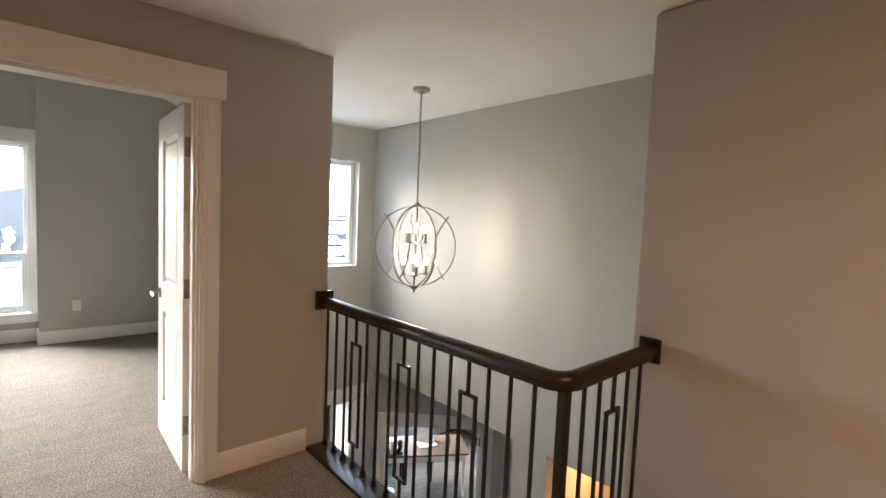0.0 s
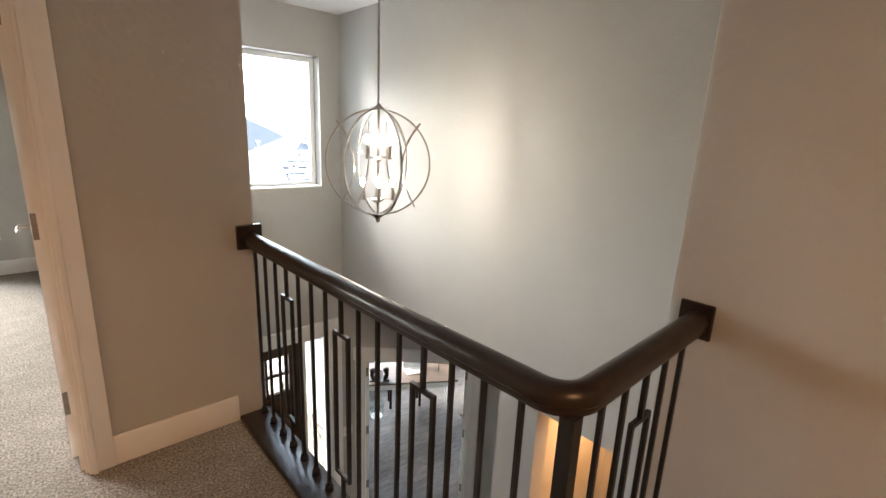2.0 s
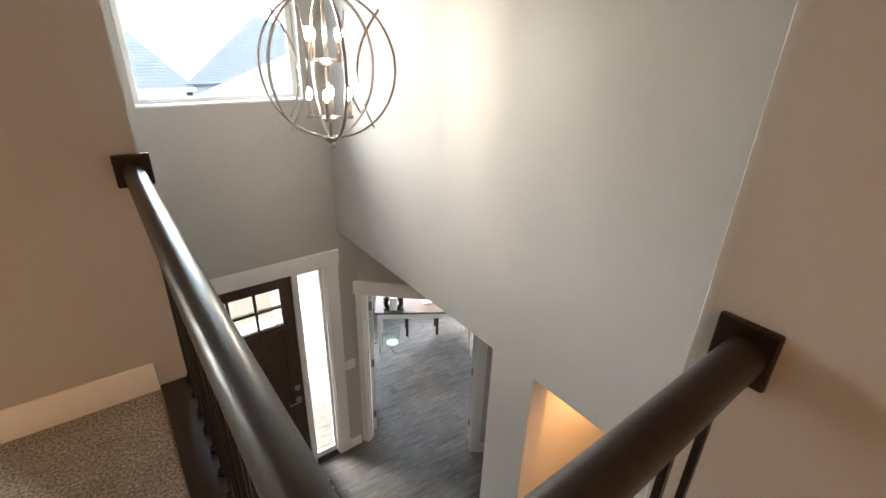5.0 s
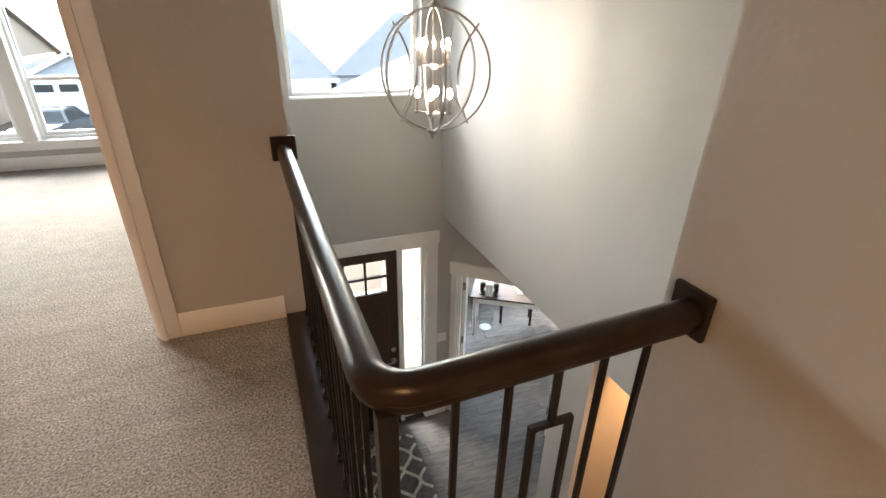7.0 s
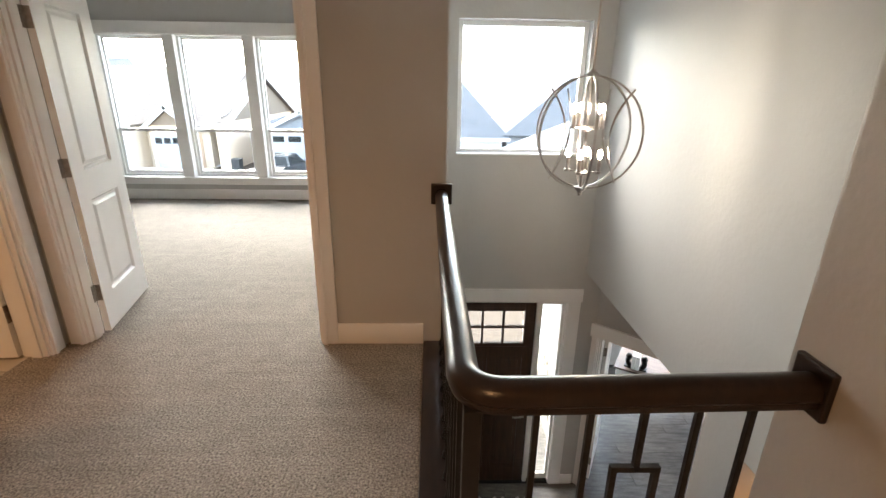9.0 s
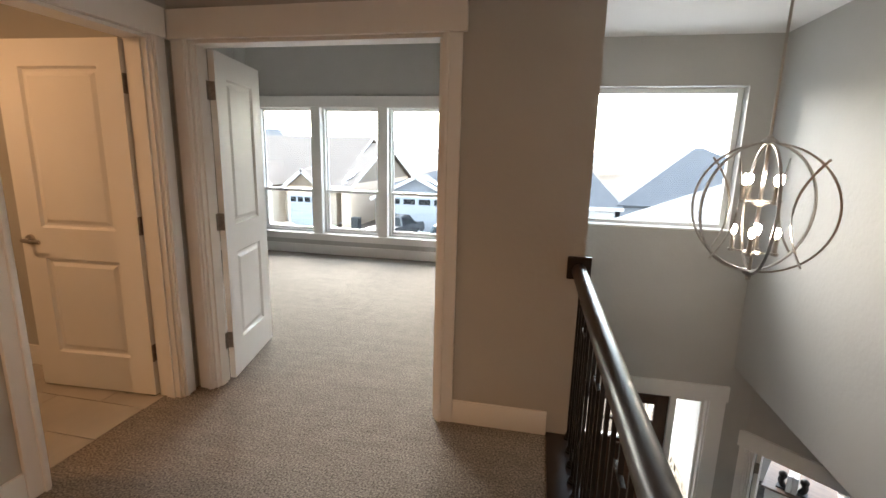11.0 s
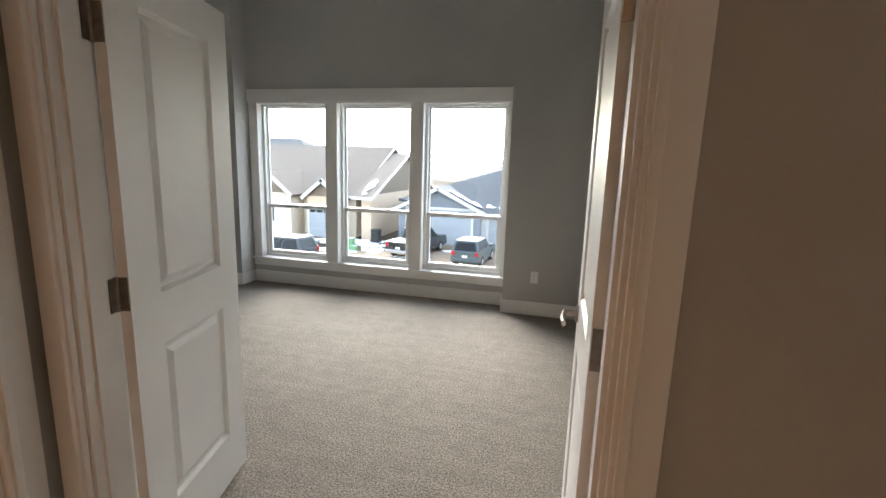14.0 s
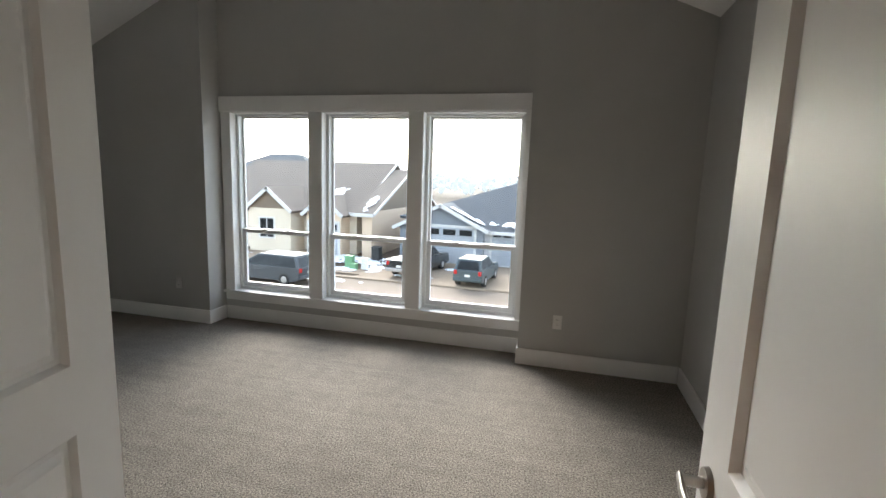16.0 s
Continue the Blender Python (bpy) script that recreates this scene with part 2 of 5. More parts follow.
def sweep(bm, path, section, closed=False, up=Vector((0, 0, 1))):
    """A section (list of side, height) carried along a path."""
    rings = []
    n = len(path)
    for i, p in enumerate(path):
        p = Vector(p)
        a = Vector(path[(i - 1) % n] if closed or i > 0 else path[0])
        b = Vector(path[(i + 1) % n] if closed or i < n - 1 else path[-1])
        t = (b - a).normalized()
        u = up if abs(t.dot(up)) < 0.99 else Vector((1, 0, 0))
        s = t.cross(u).normalized()
        h = s.cross(t).normalized()
        rings.append([bm.verts.new(p + s * x + h * y) for x, y in section])
    k = len(section)
    for i in range(n if closed else n - 1):
        r0, r1 = rings[i], rings[(i + 1) % n]
        for j in range(k):
            bm.faces.new((r0[j], r0[(j + 1) % k], r1[(j + 1) % k], r1[j]))
    if not closed:
        bm.faces.new(rings[0][::-1])
        bm.faces.new(rings[-1])
    bmesh.ops.recalc_face_normals(bm, faces=bm.faces)


def circle(r, n=8):
    return [(r * math.cos(2 * math.pi * i / n), r * math.sin(2 * math.pi * i / n)) for i in range(n)]


def prism(bm, pts, axis, a, b):
    """A polygon (two coordinates) drawn out along an axis from a to b."""
    def at(p, q):
        if axis == "x":
            return Vector((q, p[0], p[1]))
        if axis == "y":
            return Vector((p[0], q, p[1]))
        return Vector((p[0], p[1], q))
    v0 = [bm.verts.new(at(p, a)) for p in pts]
    v1 = [bm.verts.new(at(p, b)) for p in pts]
    n = len(pts)
    bm.faces.new(v0)
    bm.faces.new(v1[::-1])
    for i in range(n):
        bm.faces.new((v0[i], v1[i], v1[(i + 1) % n], v0[(i + 1) % n]))
    bmesh.ops.recalc_face_normals(bm, faces=bm.faces)


def obj(name, bm, material, smooth=False):
    me = bpy.data.meshes.new(name)
    bm.to_mesh(me)
    bm.free()
    me.materials.append(material)
    if smooth:
        for p in me.polygons:
            p.use_smooth = True
        me.set_sharp_from_angle(angle=radians(35))
    return new(name, me)


def part(name, bm, material, parent, label="", smooth=False):
    ob = obj(name, bm, material, smooth)
    ob.parent = parent
    if label:
        tagged(ob, label)
    return ob


def thing(name, label, category, m=None, group="", kind=""):
    ob = new(name)
    if m is not None:
        ob.matrix_world = m
    return tagged(ob, label, category, group, kind)


def boxes(name, rows, material, label, category="wall", kind="structure", bevel=0.0):
    bm = bmesh.new()
    for r in rows:
        box(bm, *r, bevel=bevel)
    return tagged(obj(name, bm, material, bevel > 0), label, category, kind=kind)


def bx(*a, **k):
    bm = bmesh.new()
    box(bm, *a, **k)
    return bm


def cy(*a, **k):
    bm = bmesh.new()
    cyl(bm, *a, **k)
    return bm


# ---- the building: walls, floors, ceilings ----
G = -3.07          # ground floor
H = 2.44           # upper ceiling
DX0, DX1, DH = -0.195, 1.235, 2.05   # bedroom double door
boxes("wall_bedroom_door", [(-3.84, 3.18, 0, DX0, 3.30, 3.6), (DX0, 3.18, DH, DX1, 3.30, 3.6), (DX1, 3.18, 0, 1.97, 3.30, 3.6)], PAINT, "greige painted wall with the double bedroom doorway")
boxes("wall_stair_west", [(1.84, 3.30, -0.35, 1.97, 7.15, 3.6), (1.84, 1.36, G, 1.97, 5.04, -0.35)], PAINT, "greige wall between bedroom and stairwell")
boxes("wall_landing_east", [(2.672, -4.0, -0.3, 2.82, 1.53, H)], PAINT, "greige wall ending at the open stairwell", bevel=0.024)
boxes("wall_stair_south", [(2.82, 1.36, G, 3.63, 1.498, H), (1.97, 1.36, G, 2.82, 1.498, -0.3)], PAINT, "greige end wall of the stairwell")
boxes("wall_stair_east", [(3.49, 1.498, GC, 3.63, 5.04, H)], PAINT, "tall greige stairwell wall, open below to the hall")
boxes("wall_entry_pier", [(3.49, 2.52, G, 3.63, 2.85, GC)], PAINT, "greige pier between office entry and lower hall")
boxes("wall_lower_return", [(3.49, 1.498, G, 3.63, 1.99, GC)], PAINT, "greige lower wall beside the warm-lit hall opening")
SWX0, SWX1, SWZ0, SWZ1 = 2.12, 3.285, 0.905, 2.06
FX0, FX1, FZ = 2.08, 3.34, -0.61
boxes("wall_stair_front", [(1.97, 5.04, SWZ1, 3.70, 5.20, H), (1.97, 5.04, SWZ0, SWX0, 5.20, SWZ1), (SWX1, 5.04, SWZ0, 3.70, 5.20, SWZ1), (1.97, 5.04, FZ, 3.70, 5.20, SWZ0),
      (1.97, 5.04, G, FX0, 5.20, FZ), (FX1, 5.04, G, 3.70, 5.20, FZ)], PAINT, "greige front wall over the entry door")
boxes("wall_hall_west", [(-0.45, -4.0, 0, -0.31, 2.24, H), (-0.45, 2.24, 2.05, -0.31, 3.04, H), (-0.45, 3.04, 0, -0.31, 3.18, H)], PAINT, "greige hall wall with the bathroom doorway")
boxes("wall_hall_south", [(-2.5, -4.14, 0, 2.82, -4.0, H)], PAINT, "plain greige wall closing the hall")
boxes("wall_bath", [(-2.5, 1.2, 0, -0.45, 1.34, H), (-2.64, -4.0, 0, -2.5, 3.18, H)], PAINT, "plain greige bathroom walls")
boxes("wall_bedroom_west", [(-3.84, 3.30, 0, -3.70, 7.15, 3.6)], PAINT, "greige bedroom side wall")
WZ0, WZ1 = 0.285, 2.076
WIN = [(-2.312, -1.44), (-1.325, -0.459), (-0.345, 0.553)]
YF, YB = 6.755, 6.99   # bedroom front wall, and its window recess
RX0, RX1 = -2.425, 0.60
rows = [(-3.70, YF, 0, RX0, 7.15, 3.9), (RX1, YF, 0, 1.84, 7.15, 3.9), (RX0, YB, 0, RX1, 7.15, WZ0), (RX0, YB, WZ1, RX1, 7.15, 3.9)]
xs = [RX0] + [v for w in WIN for v in w] + [RX1]
for i in range(0, 8, 2):
    rows.append((xs[i], YB, WZ0, xs[i + 1], 7.15, WZ1))
boxes("wall_bedroom_window", rows, PAINT, "greige bedroom wall with a recessed triple window")
# ceilings
boxes("ceiling_landing", [(-2.64, -4.14, H, 1.97, 3.25, H + 0.15), (1.97, -4.14, H, 3.70, 5.20, H + 0.15)], CEIL, "white landing and stairwell ceiling", "ceiling")
bm = bmesh.new()
VE, VS, VC = 2.66, 0.44, -0.93
top = VE + VS * 1.9
prism(bm, [(-3.84, VE - VS * 0.14), (VC - 0.87, top), (VC + 0.87, top), (1.98, VE - VS * 0.14), (1.98, VE + 1.0), (-3.84, VE + 1.0)], "y", 3.25, 7.15)
tagged(obj("ceiling_bedroom", bm, CEIL), "white vaulted bedroom ceiling", "ceiling", kind="structure")
boxes("ceiling_ground", [(3.63, 1.2, GC, 7.6, 7.9, GC + 0.12)], CEIL, "white ground floor ceiling", "ceiling")
# floors
boxes("floor", [(-0.42, -4.0, -0.25, 1.845, 3.32, 0), (-3.70, 3.32, -0.25, 1.84, 7.0, 0), (1.845, -4.0, -0.25, 2.68, 1.35, 0)], CARPET, "plush beige carpet over landing and bedroom", "carpet")
boxes("floor_edge", [(1.846, 1.36, -0.35, 1.97, 3.178, -0.02)], PAINT, "painted edge of the landing floor", "wall")
boxes("landing_nosing", [(1.845, 1.352, -0.03, 2.0, 3.176, 0.018), (2.0, 1.352, -0.03, 2.676, 1.505, 0.018)], DARKWOOD, "dark stained board along the landing edge", "trim", bevel=0.006)
boxes("floor_bath_bed", [(-2.5, 1.34, -0.2, -0.42, 3.18, -0.014)], GROUT, "grout under the bathroom tiles", "floor")
boxes("floor_ground", [(1.84, 1.2, G - 0.2, 7.6, 7.9, G - 0.008)], PLANKBASE, "grey wood plank floor of the entry", "floor")


def baseboards():
    rows = [(DX1 + 0.09, 3.164, 0, 1.843, 3.18, 0.135), (-3.70, YF - 0.016, 0, RX0 + 0.014, YF, 0.135), (RX1 - 0.014, YF - 0.016, 0, 1.824, YF, 0.135), (RX0 + 0.014, YB - 0.016, 0, RX1 - 0.014, YB, 0.135),
            (RX0, YF, 0, RX0 + 0.014, YB - 0.016, 0.135), (RX1 - 0.014, YF, 0, RX1, YB - 0.016, 0.135), (1.824, 3.30, 0, 1.84, YF - 0.016, 0.135), (-3.70, 3.30, 0, -3.684, YF - 0.016, 0.135),
            (2.656, -4.0, 0, 2.672, 1.348, 0.135), (-0.31, -4.0, 0, -0.294, 2.15, 0.135), (-2.5, 3.164, -0.01, -0.55, 3.18, 0.135),
            (3.47, 5.024, G, 3.61, 5.04, G + 0.135), (3.474, 2.53, G, 3.49, 2.85, G + 0.135), (3.474, 2.85, G, 3.63, 2.864, G + 0.135)]
    boxes("baseboard", rows, WHITE, "flat white painted baseboards", "baseboard", bevel=0.003)


baseboards()


def casing(name, label, m, width, height, leg=0.105, head=0.15, over=0.022, depth=0.14, back=True):
    """White door casing round an opening that starts at the pose's origin and runs along its x; the front faces -y."""
    ob = thing(name, label, "door casing", m, kind="structure")
    sides = (-1, 1) if back else (-1,)
    for s in sides:
        y0, y1 = (-0.02, 0.0) if s < 0 else (depth, depth + 0.02)
        ya, yb = (-0.032, 0.0) if s < 0 else (depth, depth + 0.032)
        for x0, x1 in ((-leg, 0.006), (width - 0.006, width + leg)):
            bm = bmesh.new()
            box(bm, x0, y0, 0, x1, y1, height, bevel=0.003)
            xi = (x1 - 0.034, x1 - 0.012) if x0 < 0 else (x0 + 0.012, x0 + 0.034)
            box(bm, xi[0], ya, 0, xi[1], yb, height, bevel=0.004)
            part("side_casing", bm, WHITE, ob, smooth=True)
        part("head_casing", bx(-leg - over, ya - 0.002 * (s < 0), height, width + leg + over, yb + 0.002 * (s > 0), height + head, bevel=0.003), WHITE, ob)
    bm = bmesh.new()
    box(bm, -0.001, 0.001, 0, 0.018, depth - 0.001, height)
    box(bm, width - 0.018, 0.001, 0, width + 0.001, depth - 0.001, height)
    box(bm, 0.018, 0.001, height - 0.018, width - 0.018, depth - 0.001, height)
    box(bm, 0.018, 0.03, 0, 0.03, 0.085, height - 0.018)
    box(bm, width - 0.03, 0.03, 0, width - 0.018, 0.085, height - 0.018)
    part("jamb", bm, WHITE, ob)
    return ob


casing("door_1", "white casing round the double bedroom doorway", pose(DX0, 3.18, 0), DX1 - DX0, DH, leg=0.09, depth=0.12)
casing("door_2", "white casing round the bathroom doorway", pose(-0.31, 2.24, 0, 0, 0, 90), 0.80, 2.05, leg=0.088, over=0.0)


def lever(parent, x, y, z, s, toward):
    """A lever handle on the face s (-1 or 1), its grip pointing along x by toward."""
    bm = bmesh.new()
    cyl(bm, (x, y, z), (x, y + s * 0.010, z), 0.032, 0.029, 20)
    cyl(bm, (x, y + s * 0.01, z), (x, y + s * 0.05, z), 0.011)
    pts = [(x + toward * d, y + s * (0.05 + 0.006 * math.sin(d * 25)), z - 0.004 * (d / 0.11) ** 2) for d in np.linspace(-0.012, 0.115, 9)]
    sweep(bm, pts, [(a * 0.8, b * 1.3) for a, b in circle(0.009, 10)])
    return part("handle", bm, NICKEL, parent, "satin nickel lever handle", smooth=True)


def panel_door(name, label, m, width, height=2.03, swing=1, handle=True):
    """Two-panel door; hinge edge at the origin, leaf along +x, thickness along y from 0 to swing * 0.035."""
    ob = thing(name, label, "door", m)
    t = 0.035 * swing
    y0, y1 = min(0, t), max(0, t)
    sw, tr, mr, br = 0.145, 0.14, 0.18, 0.225
    zb, zm = 0.01 + br, 0.825
    bm = bmesh.new()
    box(bm, 0, y0, 0.01, sw, y1, height)
    box(bm, width - sw, y0, 0.01, width, y1, height)
    box(bm, sw, y0, 0.01, width - sw, y1, zb)
    box(bm, sw, y0, zm, width - sw, y1, zm + mr)
    box(bm, sw, y0, height - tr, width - sw, y1, height)
    part("leaf", bm, WHITE, ob)
    for z0, z1 in ((zb, zm), (zm + mr, height - tr)):
        bm = bmesh.new()
        for s in (-1, 1):
            face = y0 if s < 0 else y1
            # sticking slopes in, then a raised field
            loops = [(0.0, 0.0), (0.012, 0.015), (0.026, 0.015), (0.048, 0.004)]
            prev = None
            for inset, dep in loops:
                yy = face - s * dep
                vs = [bm.verts.new((sw + inset, yy, z0 + inset)), bm.verts.new((width - sw - inset, yy, z0 + inset)), bm.verts.new((width - sw - inset, yy, z1 - inset)), bm.verts.new((sw + inset, yy, z1 - inset))]
                if prev:
                    for i in range(4):
                        bm.faces.new((prev[i], prev[(i + 1) % 4], vs[(i + 1) % 4], vs[i]))
                prev = vs
            bm.faces.new(prev)
        bmesh.ops.recalc_face_normals(bm, faces=bm.faces)
        part("panel", bm, WHITE, ob)
    for z in (0.275, 1.04, 1.805):
        bm = bmesh.new()
        yh = y0 if swing > 0 else y1
        cyl(bm, (-0.006, yh, z - 0.053), (-0.006, yh, z + 0.053), 0.007, seg=10)
        box(bm, -0.0035, y0 + 0.003, z - 0.052, 0.0005, y1 - 0.003, z + 0.052)
        box(bm, -0.036, yh - 0.001, z - 0.052, -0.004, yh + 0.002, z + 0.052)
        part("hinge", bm, HINGE, ob, "satin nickel butt hinge")
    if handle:
        lever(ob, width - 0.065, y0, 0.93, -1, -1)
        lever(ob, width - 0.065, y1, 0.93, 1, -1)
    return ob


panel_door("bedroom_door", "white two-panel door standing open into the bedroom", pose(-0.174, 3.305, 0, 0, 0, 103), 0.69, swing=-1, handle=False)
panel_door("bedroom_door", "white two-panel door with nickel lever, standing open", pose(1.219, 3.315, 0, 0, 0, 89.7), 0.69, swing=1)
panel_door("bathroom_door", "white two-panel door swung into the lit bathroom", pose(-0.462, 3.034, 0, 0, 0, 183), 0.78, swing=1)


# bedroom window: stiles, head, sill and three single-hung sashes
def triple_window():
    ob = thing("window_1", "white triple single-hung window with flat casing", "window", pose(0, YB - 6.89, 0), kind="structure")
    part("head_casing", bx(-2.418, 6.858, WZ1, 0.598, 6.89, 2.214, bevel=0.003), WHITE, ob)
    xs = [(-2.405, -2.307), (-1.445, -1.32), (-0.464, -0.34), (0.548, 0.594)]
    for a, b in xs:
        part("side_casing", bx(a, 6.868, WZ0 + 0.02, b, 6.89, WZ1, bevel=0.003), WHITE, ob)
    part("window_sill", bx(-2.42, 6.845, WZ0 - 0.005, 0.598, 6.985, WZ0 + 0.02, bevel=0.004), WHITE, ob)
    part("apron", bx(-2.405, 6.866, 0.205, 0.598, 6.889, WZ0 - 0.005, bevel=0.003), WHITE, ob)
    for a, b in WIN:
        bm = bmesh.new()
        # drywall return lined in white, then the vinyl frame
        for r in ((a, 6.87, WZ0 + 0.02, a + 0.012, 6.99, WZ1), (b - 0.012, 6.87, WZ0 + 0.02, b, 6.99, WZ1), (a + 0.012, 6.87, WZ1 - 0.012, b - 0.012, 6.99, WZ1)):
            box(bm, *r)
        part("jamb", bm, WHITE, ob)
        fa, fb, z0, z1, zm = a + 0.012, b - 0.012, WZ0 + 0.02, WZ1 - 0.012, 0.932
        bm = bmesh.new()
        for r in ((fa, 6.955, z0, fa + 0.03, 7.05, z1), (fb - 0.03, 6.955, z0, fb, 7.05, z1), (fa + 0.03, 6.955, z0, fb - 0.03, 7.05, z0 + 0.03), (fa + 0.03, 6.955, z1 - 0.02, fb - 0.03, 7.05, z1)):
            box(bm, *r, bevel=0.003)
        part("window_frame", bm, VINYL, ob)
        bm = bmesh.new()
        s0, s1 = fa + 0.03, fb - 0.03
        for r in ((s0, 6.972, z0 + 0.03, s0 + 0.04, 7.0, zm), (s1 - 0.04, 6.972, z0 + 0.03, s1, 7.0, zm), (s0 + 0.04, 6.972, z0 + 0.03, s1 - 0.04, 7.0, z0 + 0.075), (s0 + 0.04, 6.968, zm - 0.04, s1 - 0.04, 7.0, zm)):
            box(bm, *r, bevel=0.003)
        box(bm, (s0 + s1) / 2 - 0.16, 6.962, zm - 0.002, (s0 + s1) / 2 - 0.11, 6.985, zm + 0.012, bevel=0.003)
        box(bm, (s0 + s1) / 2 + 0.11, 6.962, zm - 0.002, (s0 + s1) / 2 + 0.16, 6.985, zm + 0.012, bevel=0.003)
        part("lower_sash", bm, VINYL, ob)
        bm = bmesh.new()
        for r in ((s0, 7.004, zm - 0.03, s0 + 0.02, 7.03, z1 - 0.02), (s1 - 0.02, 7.004, zm - 0.03, s1, 7.03, z1 - 0.02), (s0 + 0.02, 7.004, z1 - 0.04, s1 - 0.02, 7.03, z1 - 0.02), (s0 + 0.02, 7.004, zm - 0.03, s1 - 0.02, 7.03, zm + 0.005)):
            box(bm, *r, bevel=0.003)
        part("upper_sash", bm, VINYL, ob)
        for r in ((s0 + 0.04, 6.985, z0 + 0.075, s1 - 0.04, 6.989, zm - 0.04), (s0 + 0.02, 7.015, zm + 0.005, s1 - 0.02, 7.019, z1 - 0.04)):
            p = part("pane", bx(*r), GLASS, ob, "clear glass pane")
            p.visible_shadow = False


triple_window()


def stair_window():
    ob = thing("window_2", "fixed square stairwell window with drywall return", "window", kind="structure")
    a, b, z0, z1 = SWX0, SWX1, SWZ0, SWZ1
    bm = bmesh.new()
    for r in ((a, 5.15, z0, a + 0.045, 5.20, z1), (b - 0.045, 5.15, z0, b, 5.20, z1), (a + 0.045, 5.15, z0, b - 0.045, 5.20, z0 + 0.045), (a + 0.045, 5.15, z1 - 0.045, b - 0.045, 5.20, z1)):
        box(bm, *r, bevel=0.005)
    part("window_frame", bm, VINYL, ob)
    part("window_sill", bx(a + 0.001, 5.036, z0 - 0.004, b - 0.001, 5.15, z0 + 0.012, bevel=0.004), WHITE, ob)
    p = part("pane", bx(a + 0.045, 5.17, z0 + 0.045, b - 0.045, 5.174, z1 - 0.045), GLASS, ob, "clear glass pane")
    p.visible_shadow = False


stair_window()

# ---- the railing ----
RX, RY, RZ = 1.957, 1.42, 0.931


def railing():
    ob = thing("stair_railing", "dark stained handrail on black iron balusters round the stairwell", "railing", pose(RX, RY, 0))
    # bread-loaf handrail with a groove, bent round the corner
    r = 0.075
    path = [(-0.012, 3.166 - RY, RZ), (-0.006, 0.6, RZ), (0, r * 1.5, RZ)]
    path += [(r - r * math.cos(a), r - r * math.sin(a), RZ) for a in np.linspace(0.0, math.pi / 2, 12)]
    path += [(r * 1.5, 0, RZ), (0.3, 0.004, RZ), (2.655 - RX, 0.014, RZ)]
    sec = [(-0.026, -0.032), (0.026, -0.032), (0.030, -0.022), (0.029, -0.014), (0.0345, -0.008)]
    sec += [(0.0345 * math.cos(a), 0.034 * math.sin(a)) for a in np.linspace(0.1, math.pi - 0.1, 14)]
    sec += [(-0.0345, -0.008), (-0.029, -0.014), (-0.030, -0.022)]
    bm = bmesh.new()
    sweep(bm, path, sec)
    part("handrail", bm, DARKWOOD, ob, "dark stained rounded wooden handrail", smooth=True)
    for q in ((-0.07, 3.166 - RY, 0.046, 3.179 - RY), ):
        part("wall_plate", bx(q[0], q[1] - 0.012, RZ - 0.048, q[2], q[3], RZ + 0.068, bevel=0.006), DARKWOOD, ob, "square dark wood wall rosette")
    part("wall_plate", bx(2.655 - RX, -0.030, RZ - 0.054, 2.671 - RX, 0.068, RZ + 0.058, bevel=0.005), DARKWOOD, ob, "square dark wood wall rosette")
    part("corner_post", bx(-0.002, -0.018, 0.018, 0.034, 0.018, RZ - 0.03, bevel=0.002), IRON, ob, "square black iron corner post")
    spots = []
    y0, y1, n = 3.135 - RY, 0.115, 15
    for i in range(n):
        spots.append((0.0, y0 + (y1 - y0) * i / (n - 1), "y", i in (3, 7, 11)))
    x0, x1 = 0.145, 0.583
    for i in range(5):
        spots.append((x0 + (x1 - x0) * i / 4, 0.0, "x", i == 2))
    zt = RZ - 0.028
    h = 0.0065
    for x, y, ax, boxed in spots:
        bm = bmesh.new()
        if boxed:
            w = 0.046
            ex, ey = (w, 0) if ax == "x" else (0, w)
            box(bm, x - h, y - h, 0.018, x + h, y + h, 0.16)
            box(bm, x - h, y - h, 0.740, x + h, y + h, zt)
            box(bm, x - ex - h, y - ey - h, 0.15, x + ex + h, y + ey + h, 0.163)
            box(bm, x - ex - h, y - ey - h, 0.737, x + ex + h, y + ey + h, 0.750)
            for s in (-1, 1):
                box(bm, x + s * ex - h, y + s * ey - h, 0.163, x + s * ex + h, y + s * ey + h, 0.737)
            b = part("baluster", bm, IRON, ob, "black iron baluster with a long rectangular loop")
        else:
            box(bm, x - h, y - h, 0.018, x + h, y + h, zt, bevel=0.001, seg=1)
            b = part("baluster", bm, IRON, ob)
        bm = bmesh.new()
        cyl(bm, (x, y, 0.018), (x, y, 0.026), 0.019, 0.019, 12)
        ball(bm, (x, y, 0.034), 0.017, 1, 1, 0.7, 12, 7)
        cyl(bm, (x, y, 0.042), (x, y, 0.052), 0.0125, 0.011, 12)
        part("shoe", bm, IRON, b, smooth=True)


railing()

# ---- chandelier ----
CX, CY, CZ, CR = 2.755, 3.30, 1.262, 0.305


